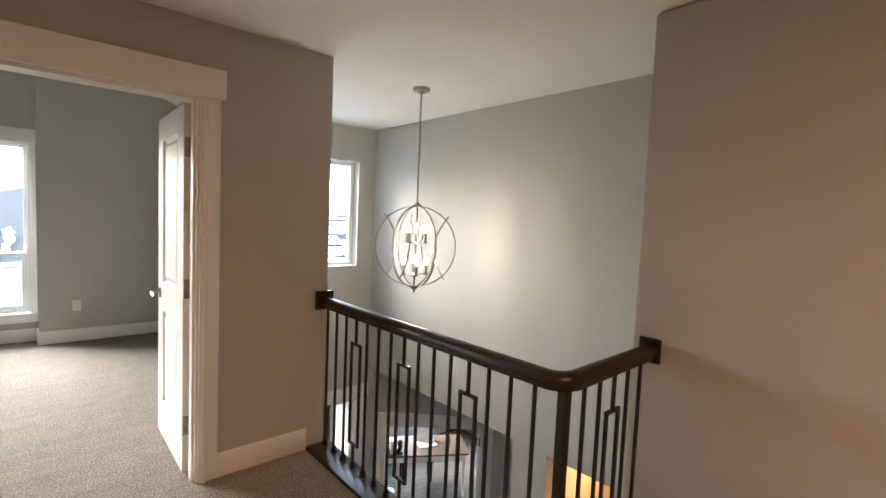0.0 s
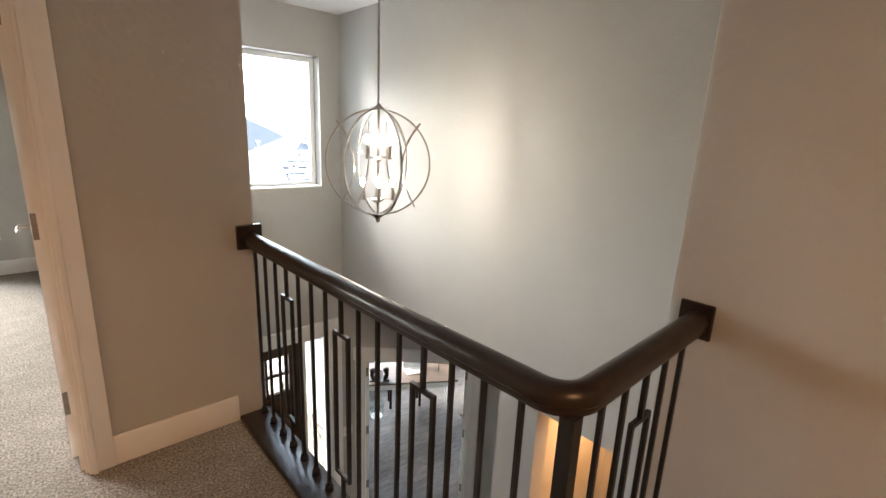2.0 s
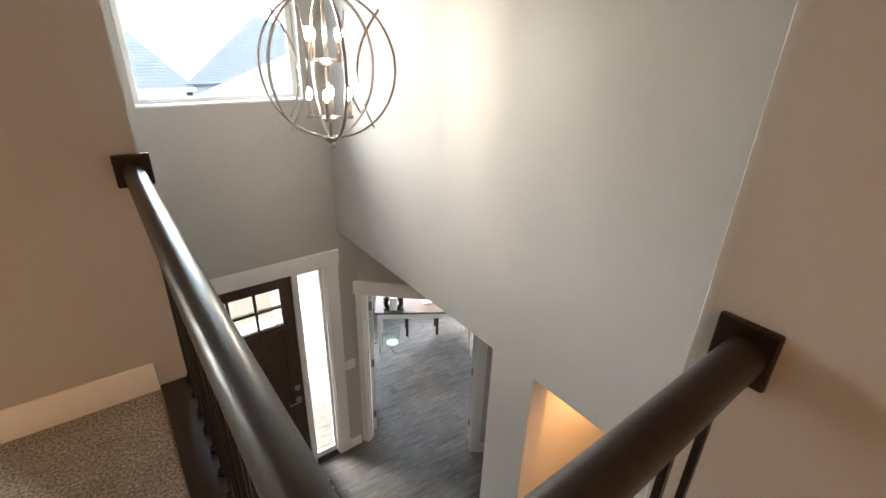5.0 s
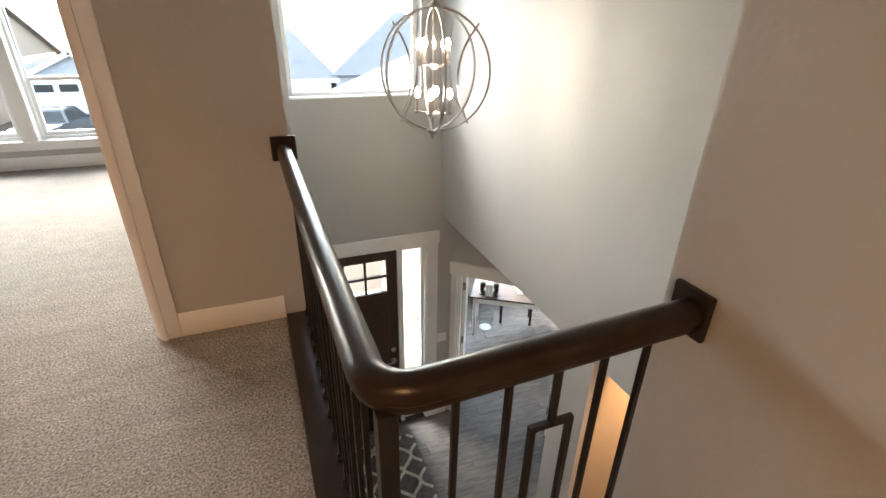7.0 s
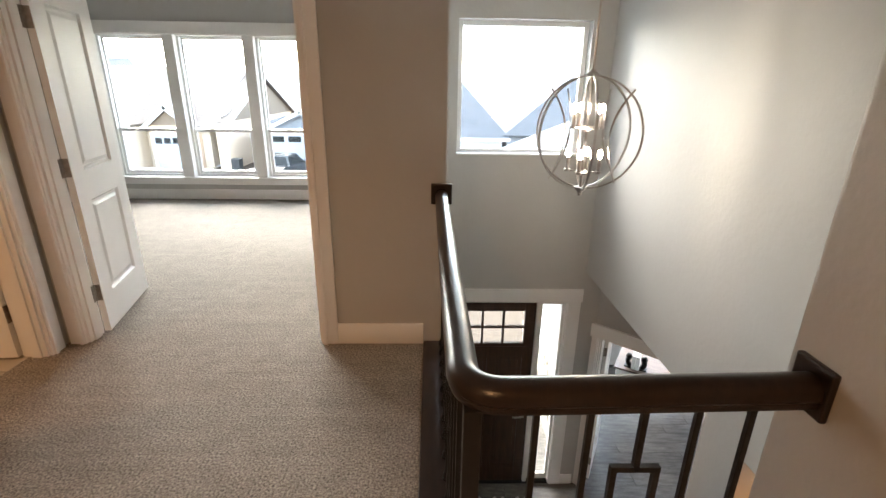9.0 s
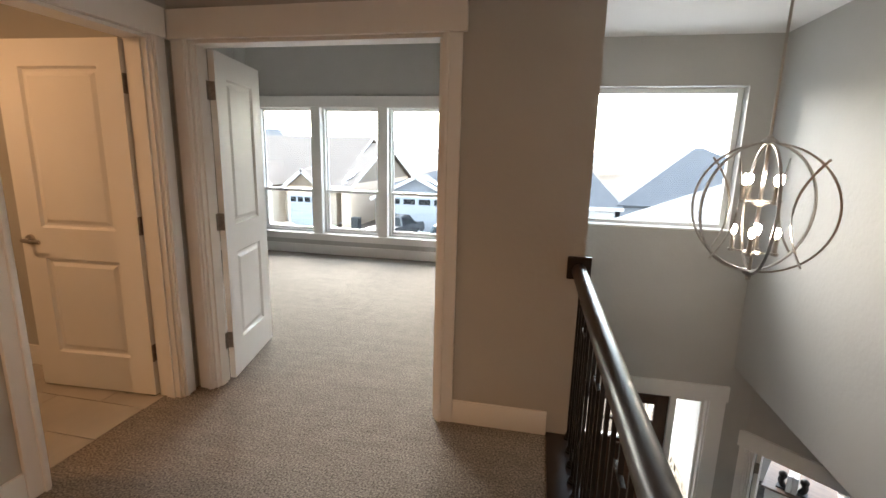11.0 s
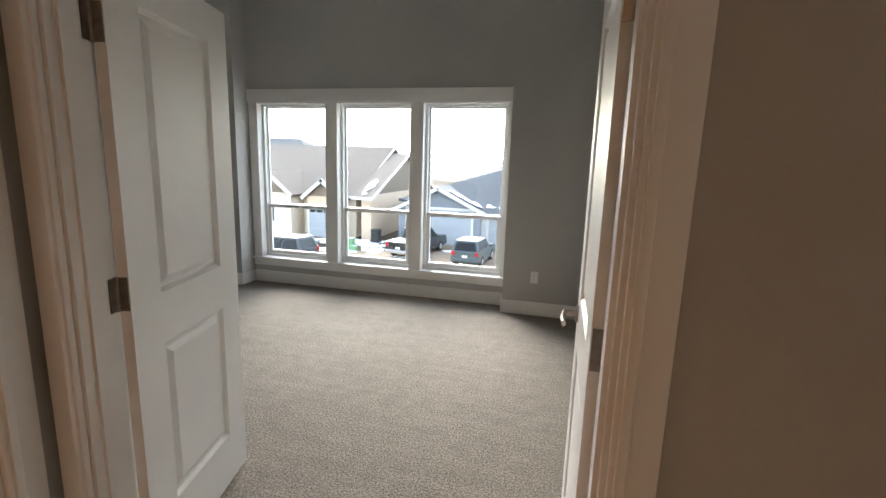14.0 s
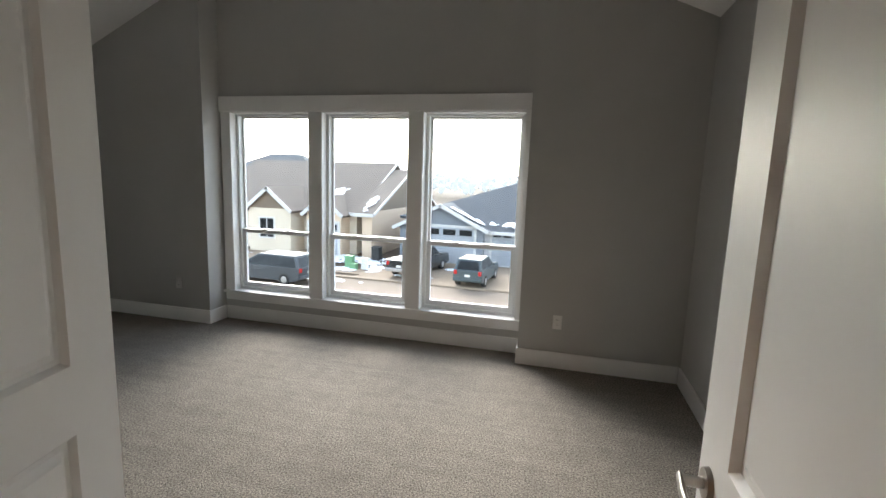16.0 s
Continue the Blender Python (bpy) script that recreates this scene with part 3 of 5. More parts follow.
def chandelier():
    ob = thing("chandelier", "brushed nickel orb chandelier with lit bulbs, hung from a rod", "chandelier", pose(CX, CY, CZ))
    bm = bmesh.new()
    cyl(bm, (0, 0, H - CZ - 0.022), (0, 0, H - CZ), 0.062, 0.065, 28)
    cyl(bm, (0, 0, H - CZ - 0.04), (0, 0, H - CZ - 0.022), 0.018, 0.03, 18)
    part("canopy", bm, NICKEL, ob, smooth=True)
    part("rod", cy((0, 0, CR + 0.02), (0, 0, H - CZ - 0.04), 0.0065, seg=10), NICKEL, ob, smooth=True)
    part("stem", cy((0, 0, -CR), (0, 0, CR), 0.009, seg=12), NICKEL, ob, smooth=True)
    for s in (1, -1):
        bm = bmesh.new()
        cyl(bm, (0, 0, s * (CR - 0.004)), (0, 0, s * (CR + 0.018)), 0.042, 0.024, 18)
        cyl(bm, (0, 0, s * (CR + 0.018)), (0, 0, s * (CR + 0.03)), 0.017, 0.014, 14)
        if s < 0:
            ball(bm, (0, 0, -CR - 0.038), 0.013)
        part("hub", bm, NICKEL, ob, smooth=True)

    def ring(radius, turn, tilt, shift=(0, 0, 0)):
        m = Matrix.Translation(shift) @ pose(0, 0, 0, 0, tilt, turn)
        pts = [m @ Vector((radius * math.cos(a), 0, radius * math.sin(a))) for a in np.linspace(0, 2 * math.pi, 60, endpoint=False)]
        b = bmesh.new()
        side = (m.to_3x3() @ Vector((0, 1, 0))).normalized()
        sweep(b, pts, [(-0.0042, -0.006), (0.0042, -0.006), (0.0042, 0.006), (-0.0042, 0.006)], closed=True, up=side)
        return b
    for turn in (20, 140, 80):
        part("ring", ring(CR, turn, 0), NICKEL, ob)
    # four bowed straps whose ends stand past the rings
    for k in range(4):
        a0 = math.radians(35 + 90 * k)
        pts = []
        for u in np.linspace(-1, 1, 17):
            rad = 0.15 + 0.095 * u * u
            aa = a0 + 0.16 * u
            pts.append((rad * math.cos(aa), rad * math.sin(aa), 0.235 * u))
        bm = bmesh.new()
        sweep(bm, pts, [(-0.002, -0.005), (0.002, -0.005), (0.002, 0.005), (-0.002, 0.005)])
        part("strap", bm, NICKEL, ob)
    for z, turn in ((0.04, 15), (-0.205, 60)):
        bm = bmesh.new()
        cyl(bm, (0, 0, z - 0.03), (0, 0, z - 0.012), 0.012, 0.04, 20)
        cyl(bm, (0, 0, z - 0.012), (0, 0, z), 0.04, 0.03, 20)
        part("dish", bm, NICKEL, ob, smooth=True)
        for k in range(4):
            a = math.radians(turn + 90 * k)
            c, s = math.cos(a) * 0.088, math.sin(a) * 0.088
            bm = bmesh.new()
            cyl(bm, (0, 0, z - 0.006), (c, s, z - 0.006), 0.0045, seg=8)
            cyl(bm, (c, s, z - 0.012), (c, s, z + 0.002), 0.016, 0.018, 14)
            arm = part("arm", bm, NICKEL, ob, smooth=True)
            part("candle_sleeve", cy((c, s, z + 0.002), (c, s, z + 0.07), 0.011, seg=12), NICKEL, arm, smooth=True)
            bm = bmesh.new()
            ball(bm, (c, s, z + 0.096), 0.0145, 1, 1, 1.8)
            part("bulb", bm, BULB, arm, "lit clear bulb", smooth=True)


chandelier()

# ---- fixtures on the upper floor ----


def outlet(x, y, z, face=-1):
    ob = thing("wall_outlet", "white plastic duplex outlet on the wall", "outlet", pose(x, y, z), group="bedroom outlets")
    part("plate", bx(-0.036, -0.006, -0.058, 0.036, 0, 0.058, bevel=0.003), PLASTIC, ob)
    for dz in (-0.021, 0.021):
        r = part("receptacle", bx(-0.016, -0.0085, dz - 0.014, 0.016, -0.006, dz + 0.014, bevel=0.002), PLASTIC, ob)
        bm = bmesh.new()
        box(bm, -0.008, -0.0092, dz - 0.004, -0.0055, -0.0086, dz + 0.005)
        box(bm, 0.0055, -0.0092, dz - 0.004, 0.008, -0.0086, dz + 0.005)
        part("slot", bm, BLACK, r)


outlet(0.905, YF, 0.385)
outlet(-2.78, YF, 0.385)

for lx, ly, lz, lw in DOWNLIGHTS:
    ob = thing("recessed_light", "round white recessed downlight, lit", "downlight", pose(lx, ly, lz), group="recessed lights")
    bm = bmesh.new()
    sweep(bm, [(0.088 * math.cos(a), 0.088 * math.sin(a), -0.004) for a in np.linspace(0, 2 * math.pi, 32, endpoint=False)], [(-0.012, -0.004), (0.012, -0.004), (0.012, 0.004), (-0.012, 0.004)], closed=True)
    part("trim_ring", bm, WHITE, ob)
    part("diffuser", cy((0, 0, -0.004), (0, 0, 0.0), 0.077, seg=32), DIFFUSER, ob)

# ---- ground floor: entry, office, warm-lit hall ----
AW = pose(3.60, 5.10, G, 0, 0, -42)


def angled_wall():
    bm = bmesh.new()
    h = GC - G
    for r in ((0.0, 0, 0, 0.14, 0.14, h), (0.14, 0, 2.05, 1.36, 0.14, h), (1.36, 0, 0, 1.80, 0.14, h)):
        box(bm, *r)
    ob = obj("wall_office", bm, PAINT)
    ob.matrix_world = AW
    tagged(ob, "greige angled wall with the office doorway", "wall", kind="structure")
    c = casing("door_3", "white casing round the office double doorway", AW @ pose(0.14, 0, 0), 1.22, 2.05)
    for r in ((1.466, -0.016, 0, 1.78, 0, 0.135),):
        part("baseboard", bx(*r), WHITE, ob)


angled_wall()
panel_door("office_door", "white two-panel office door standing open", AW @ pose(0.16, 0.155, 0, 0, 0, 104), 0.60, swing=-1)
panel_door("office_door", "white two-panel office door folded back open", AW @ pose(1.34, 0.155, 0, 0, 0, 86), 0.60, swing=1)
OWX0, OWX1, OWZ0, OWZ1 = 4.25, 6.6, -2.25, -0.75
boxes("wall_office_front", [(3.56, 7.60, G, OWX0, 7.76, GC), (OWX1, 7.60, G, 7.64, 7.76, GC), (OWX0, 7.60, G, OWX1, 7.76, OWZ0), (OWX0, 7.60, OWZ1, OWX1, 7.76, GC)], PAINT, "greige office wall with a wide window")
boxes("wall_office_west", [(3.58, 5.20, G, 3.70, 7.60, GC + 0.12)], PAINT, "greige wall between office and porch")
boxes("wall_office_east", [(7.5, 3.9, G, 7.64, 5.0, GC), (7.5, 6.8, G, 7.64, 7.6, GC), (7.5, 5.0, G, 7.64, 6.8, OWZ0), (7.5, 5.0, OWZ1, 7.64, 6.8, GC)], PAINT, "greige office side wall with a window")
boxes("wall_office_south", [(4.89, 3.9, G, 7.5, 4.04, GC)], PAINT, "plain greige office wall")
# last box is added, unseen: it keeps the amber light out of the entry
boxes("wall_lower_hall", [(4.75, 1.2, G, 4.89, 4.04, GC), (1.84, 1.06, G, 4.89, 1.2, GC), (3.63, 2.62, G, 4.75, 2.74, GC)], PAINT, "greige lower hall walls in warm light, one added to stop its spill")


def plain_window(name, label, m, w, h):
    ob = thing(name, label, "window", m, kind="structure")
    bm = bmesh.new()
    for r in ((0, 0.06, 0, 0.05, 0.14, h), (w - 0.05, 0.06, 0, w, 0.14, h), (0.05, 0.06, 0, w - 0.05, 0.14, 0.05), (0.05, 0.06, h - 0.05, w - 0.05, 0.14, h), (w / 2 - 0.03, 0.06, 0.05, w / 2 + 0.03, 0.14, h - 0.05)):
        box(bm, *r, bevel=0.004)
    part("window_frame", bm, VINYL, ob)
    part("window_sill", bx(-0.03, -0.03, -0.02, w + 0.03, 0.06, 0.006, bevel=0.003), WHITE, ob)
    bm = bmesh.new()
    for r in ((-0.09, -0.02, -0.02, 0.003, 0, h), (w - 0.003, -0.02, -0.02, w + 0.09, 0, h), (-0.1, -0.024, h, w + 0.1, 0, h + 0.12)):
        box(bm, *r, bevel=0.003)
    part("casing", bm, WHITE, ob)
    for a, b in ((0.05, w / 2 - 0.03), (w / 2 + 0.03, w - 0.05)):
        p = part("pane", bx(a, 0.10, 0.05, b, 0.104, h - 0.05), GLASS, ob, "clear glass pane")
        p.visible_shadow = False


plain_window("window_3", "white office front window, bright with daylight", pose(OWX0, 7.60, OWZ0), OWX1 - OWX0, OWZ1 - OWZ0)
plain_window("window_4", "white office side window", pose(7.5, 6.8, OWZ0, 0, 0, -90), 1.8, OWZ1 - OWZ0)


def entry():
    ob = thing("door_4", "white casing and sidelight round the entry door", "door casing", kind="structure")
    z0, z1 = G, FZ
    part("head_casing", bx(1.972, 5.008, z1, 3.478, 5.04, z1 + 0.142, bevel=0.003), WHITE, ob)
    part("side_casing", bx(1.972, 5.02, z0, 2.086, 5.04, z1, bevel=0.003), WHITE, ob)
    part("side_casing", bx(3.334, 5.02, z0, 3.466, 5.04, z1, bevel=0.003), WHITE, ob)
    bm = bmesh.new()
    for r in ((2.08, 5.041, z0, 2.10, 5.19, z1), (3.32, 5.041, z0, 3.34, 5.19, z1), (2.10, 5.041, z1 - 0.02, 3.32, 5.19, z1), (3.015, 5.041, z0, 3.06, 5.19, z1 - 0.02)):
        box(bm, *r)
    part("jamb", bm, WHITE, ob)
    part("threshold", bx(2.10, 5.03, z0, 3.32, 5.22, z0 + 0.022, bevel=0.006), BLACK, ob, "dark metal threshold")
    bm = bmesh.new()
    for r in ((3.06, 5.09, z0 + 0.022, 3.085, 5.13, z1 - 0.02), (3.295, 5.09, z0 + 0.022, 3.32, 5.13, z1 - 0.02), (3.085, 5.09, z0 + 0.022, 3.295, 5.13, z0 + 0.10), (3.085, 5.09, z1 - 0.06, 3.295, 5.13, z1 - 0.02)):
        box(bm, *r, bevel=0.003)
    sl = part("sidelight_frame", bm, WHITE, ob)
    p = part("pane", bx(3.085, 5.108, z0 + 0.10, 3.295, 5.112, z1 - 0.06), GLASS, sl, "clear sidelight glass")
    p.visible_shadow = False
    # the door itself
    d = thing("entry_door", "dark stained craftsman entry door with six lights", "door", pose(2.104, 5.06, G + 0.025))
    w, h, t = 0.907, 2.405, 0.045
    la, lb, lz0, lz1 = 0.115, w - 0.115, 1.915, 2.305
    bm = bmesh.new()
    for r in ((0, 0, 0, 0.115, t, h), (w - 0.115, 0, 0, w, t, h), (0.115, 0, 0, w - 0.115, t, 0.22), (0.115, 0, lz1, w - 0.115, t, h), (0.115, 0, 1.74, w - 0.115, t, lz0), (w / 2 - 0.05, 0, 0.22, w / 2 + 0.05, t, 1.74)):
        box(bm, *r, bevel=0.003)
    part("leaf", bm, DOORWOOD, d)
    for a, b in ((0.115, w / 2 - 0.05), (w / 2 + 0.05, w - 0.115)):
        bm = bmesh.new()
        box(bm, a, 0.014, 0.22, b, t - 0.014, 1.74)
        box(bm, a + 0.04, 0.008, 0.26, b - 0.04, t - 0.008, 1.70, bevel=0.005)
        part("panel", bm, DOORWOOD, d)
    part("shelf", bx(0.06, -0.022, 1.855, w - 0.06, 0.0, 1.885, bevel=0.004), DOORWOOD, d)
    bm = bmesh.new()
    for i in (1, 2):
        x = la + (lb - la) * i / 3
        box(bm, x - 0.012, 0.004, lz0, x + 0.012, t - 0.004, lz1)
    zc = (lz0 + lz1) / 2
    box(bm, la, 0.005, zc - 0.012, lb, t - 0.005, zc + 0.012)
    part("muntin", bm, DOORWOOD, d)
    for i in range(3):
        for j in range(2):
            x0, x1 = la + (lb - la) * i / 3, la + (lb - la) * (i + 1) / 3
            y0, y1 = lz0 + (zc - lz0) * j, zc + (lz1 - zc) * j
            p = part("pane", bx(x0 + 0.013, 0.02, y0 + (0.013 if j else 0), x1 - 0.013, 0.024, y1 - (0 if j else 0.013)), GLASS, d, "clear glass pane")
            p.visible_shadow = False
    lever(d, w - 0.065, 0, 0.98, -1, -1)
    bm = bmesh.new()
    cyl(bm, (w - 0.065, 0, 1.13), (w - 0.065, -0.016, 1.13), 0.03, 0.027, 18)
    box(bm, w - 0.07, -0.03, 1.112, w - 0.06, -0.014, 1.148, bevel=0.002)
    part("deadbolt", bm, NICKEL, d, "nickel deadbolt", smooth=True)


entry()

sw = thing("light_switch", "white plastic switch plate beside the entry", "switch", pose(3.535, 5.04, -1.87))
part("plate", bx(-0.058, -0.006, -0.06, 0.058, 0, 0.06, bevel=0.003), PLASTIC, sw)
for dx in (-0.023, 0.023):
    part("rocker", bx(dx - 0.016, -0.010, -0.032, dx + 0.016, -0.006, 0.032, bevel=0.002), PLASTIC, sw)


def rug():
    x0, y0, x1, y1 = 2.02, 3.62, 3.09, 4.84
    ob = thing("rug", "dark grey shag rug with a cream trellis pattern", "rug", pose(x0, y0, G))
    w, d = x1 - x0, y1 - y0
    bm = bmesh.new()
    n = 26
    grid = [[bm.verts.new((w * i / n + (random.uniform(-0.008, 0.008)), d * j / n + random.uniform(-0.008, 0.008), 0.0 if i in (0, n) or j in (0, n) else 0.022 + random.uniform(-0.003, 0.003))) for j in range(n + 1)] for i in range(n + 1)]
    for i in range(n):
        for j in range(n):
            bm.faces.new((grid[i][j], grid[i + 1][j], grid[i + 1][j + 1], grid[i][j + 1]))
    part("rug_body", bm, RUGDARK, ob, smooth=True)
    px, py = 0.27, 0.36
    bm = bmesh.new()
    k = int(w / px) + 1
    for i in range(k + 1):
        for s in (1, -1):
            pts = []
            for y in np.arange(0.03, d - 0.02, 0.02):
                ph = 2 * math.pi * y / py
                x = px * i + s * (px / 2) * (0.5 - 0.5 * math.cos(ph)) ** 0.8 * 1.0
                pts.append((x, y))
            run = []
            for x, y in pts + [(-9, 0)]:
                if 0.02 < x < w - 0.02:
                    run.append((x, y, 0.024))
                else:
                    if len(run) > 3:
                        sweep(bm, run, [(-0.019, -0.004), (0.019, -0.004), (0.012, 0.009), (-0.012, 0.009)])
                    run = []
    part("trellis", bm, RUGLIGHT, ob, "cream trellis lines")


rug()


def desk():
    ob = thing("writing_desk", "brown-topped writing desk with white apron and legs", "desk", pose(4.56, 6.40, G, 0, 0, -32))
    w, d, h = 1.5, 0.68, 0.76
    part("tabletop", bx(0, 0, h - 0.028, w, d, h, bevel=0.005), BROWNTOP, ob)
    bm = bmesh.new()
    for r in ((0.05, 0.04, h - 0.13, w - 0.05, 0.06, h - 0.028), (0.05, d - 0.06, h - 0.13, w - 0.05, d - 0.04, h - 0.028), (0.04, 0.06, h - 0.13, 0.06, d - 0.06, h - 0.028), (w - 0.06, 0.06, h - 0.13, w - 0.04, d - 0.06, h - 0.028)):
        box(bm, *r)
    part("apron", bm, WHITE, ob)
    for x in (0.065, w - 0.065):
        for y in (0.065, d - 0.065):
            bm = bmesh.new()
            box(bm, x - 0.03, y - 0.03, h - 0.14, x + 0.03, y + 0.03, h - 0.029)
            cyl(bm, (x, y, h - 0.14), (x, y, 0.0), 0.03, 0.018, 14)
            part("leg", bm, WHITE, ob, smooth=True)


desk()
DM = pose(4.56, 6.40, G + 0.761, 0, 0, -32)


def desk_things():
    k = thing("book", "pale clothbound book held between bookends", "book", DM @ pose(0.22, 0.06, 0), group="books on the desk")
    part("cover", bx(0, 0, 0, 0.05, 0.15, 0.21, bevel=0.004), PAPER, k)
    part("page_block", bx(0.006, -0.002, 0.006, 0.044, 0.14, 0.204), WHITE, k)
    copy_thing(k, DM @ pose(0.275, 0.06, 0))
    for x, s in ((0.215, -1), (0.335, 1)):
        e = thing("bookend", "black sculpted bookend on the desk", "bookend", DM @ pose(x, 0.13, 0), group="bookends")
        bm = bmesh.new()
        box(bm, min(0, s * 0.09), -0.05, 0, max(0, s * 0.09), 0.05, 0.016, bevel=0.003)
        part("base", bm, BLACK, e)
        bm = bmesh.new()
        pts = [(s * (0.02 + 0.035 * math.sin(u * 3.0)), 0, 0.016 + 0.15 * u) for u in np.linspace(0, 1, 9)]
        sweep(bm, pts, circle(0.034, 10), up=Vector((0, 1, 0)))
        ball(bm, (s * 0.045, 0, 0.165), 0.045)
        part("figure", bm, BLACK, e, smooth=True)
    p = thing("laptop", "silver laptop lying open on the desk", "laptop", DM @ pose(0.72, 0.22, 0, 0, 0, 12))
    part("keyboard_base", bx(0, 0, 0, 0.32, 0.22, 0.014, bevel=0.004), PLASTIC, p)
    bm = bx(0, 0, 0, 0.32, 0.006, 0.21, bevel=0.003)
    sc = part("screen", bm, PLASTIC, p)
    sc.matrix_basis = pose(0, 0.225, 0.012, -12, 0, 0)
    c = thing("pen_cup", "small clear glass cup on the desk", "cup", DM @ pose(1.22, 0.3, 0))
    part("glass", cy((0, 0, 0), (0, 0, 0.10), 0.035, 0.04, seg=18), CLEAR, c, smooth=True)
    part("pens", cy((0.01, 0, 0.005), (0.02, 0.005, 0.16), 0.005, seg=8), BLACK, c)


desk_things()


def stool():
    ob = thing("wooden_bench", "dark wooden bench tucked behind the desk", "bench", pose(5.163, 6.55, G, 0, 0, -28))
    part("seat", bx(0, 0, 0.42, 0.59, 0.34, 0.455, bevel=0.008), DARKWOODX, ob)
    for x in (0.05, 0.54):
        for y in (0.05, 0.29):
            part("leg", bx(x - 0.02, y - 0.02, 0, x + 0.02, y + 0.02, 0.42, bevel=0.003), DARKWOOD, ob)


stool()


def wastebasket():
    ob = thing("waste_basket", "clear acrylic waste basket on the office floor", "basket", pose(4.93, 6.54, G))
    bm = bmesh.new()
    prof = [(0.10, 0.0), (0.13, 0.26), (0.126, 0.26), (0.096, 0.012)]
    rings = []
    for r, z in prof:
        rings.append([bm.verts.new((r * math.cos(a), r * math.sin(a), z)) for a in np.linspace(0, 2 * math.pi, 24, endpoint=False)])
    for a, b in zip(rings, rings[1:]):
        for i in range(24):
            bm.faces.new((a[i], a[(i + 1) % 24], b[(i + 1) % 24], b[i]))
    part("wall", bm, CLEAR, ob, smooth=True)
    part("base", cy((0, 0, 0.001), (0, 0, 0.012), 0.098, seg=24), PLASTIC, ob)


wastebasket()

# ---- outdoors ----
INDOORS = set(scene.objects)
S = -3.5           # street level


def sheet(name, pts, z, material, label, category, thick=0.2, kind="structure"):
    bm = bmesh.new()
    prism(bm, pts, "z", z - thick, z)
    return tagged(obj(name, bm, material), label, category, kind=kind)


bm = bmesh.new()
prism(bm, [(-900, -300), (900, -300), (900, 1400), (-900, 1400)], "z", S - 0.3, S)
tagged(obj("ground", bm, MUD), "bare brown winter ground", "ground", kind="structure")
sheet("road", [(-120, 16.5), (120, 16.5), (120, 23.6), (-120, 23.6)], S + 0.02, ASPHALT, "damp grey-brown residential street", "road", 0.1)
boxes("kerb", [(-120, 23.6, S - 0.1, 120, 23.9, S + 0.10), (-120, 16.2, S - 0.1, 120, 16.5, S + 0.10)], CONCRETE, "low concrete kerbs along the street", "kerb", bevel=0.02)
sheet("pavement", [(-120, 24.6), (120, 24.6), (120, 25.8), (-120, 25.8)], S + 0.06, CONCRETE, "tan concrete pavement", "pavement", 0.1)
sheet("driveway", [(-9.0, 23.9), (0.6, 23.9), (-0.2, 29.6), (-8.3, 29.6)], S + 0.075, CONCRETE, "tan concrete double driveway", "driveway", 0.1)
sheet("driveway", [(-19.5, 23.9), (-13.0, 23.9), (-13.4, 31.0), (-18.8, 31.0)], S + 0.075, CONCRETE, "tan concrete driveway", "driveway", 0.1)
sheet("porch_slab", [(0.6, 5.2), (3.58, 5.2), (3.58, 8.4), (0.6, 8.4)], G - 0.03, PALECON, "concrete entry porch", "porch", 0.4)
# added out of view: blocks sun from the porch siding
boxes("wall_porch_west", [(0.46, 5.2, G - 0.4, 0.6, 8.4, -0.16)], SIDEWHITE, "plain pale wall, added unseen to shade the porch")
# assumed roof, never in view, there to shade the wall past the sidelight
boxes("porch_roof", [(0.46, 5.2, -0.16, 3.62, 8.4, -0.04)], TRIMOUT, "pale roof slab, added unseen to shade the entry porch", "porch roof")
boxes("front_yard", [(-30, 7.05, S - 0.2, 30, 16.2, S + 0.05)], MUD, "bare front yard soil", "yard")


def snow(cx, cy_, z, rx, ry, seed, m=None, h=0.05):
    """A melting patch: a thin uneven layer with ragged edges, holes and stray flecks."""
    bm = bmesh.new()
    step = max(0.07, min(rx, ry) / 9)
    nx, ny = int(1.35 * rx / step), int(1.35 * ry / step)

    def cover(i, j):
        x, y = i * step, j * step
        rough = noise.noise((x * 1.1, y * 1.1, seed * 7.3)) + 0.7 * noise.noise((x * 3.7, y * 3.7, seed * 3.1 + 50))
        return 0.62 - (x / rx) ** 2 * 0.6 - (y / ry) ** 2 * 0.6 + 0.75 * rough
    verts = {}

    def vert(i, j):
        if (i, j) not in verts:
            jx, jy = noise.noise((i * 1.7, j * 1.3, seed)), noise.noise((i * 1.3, j * 1.9, seed + 9))
            verts[i, j] = bm.verts.new((i * step + jx * step * 0.6, j * step + jy * step * 0.6, h * min(1.0, max(0.0, cover(i, j)) / 0.35)))
        return verts[i, j]
    for i in range(-nx, nx):
        for j in range(-ny, ny):
            if cover(i + 0.5, j + 0.5) > 0.12:
                bm.faces.new((vert(i, j), vert(i + 1, j), vert(i + 1, j + 1), vert(i, j + 1)))
    ob = obj("snow_patch", bm, SNOW, True)
    ob.matrix_world = m if m is not None else pose(cx, cy_, z)
    return tagged(ob, "thin patch of old melting snow", "snow", group="snow patches", kind="stuff")


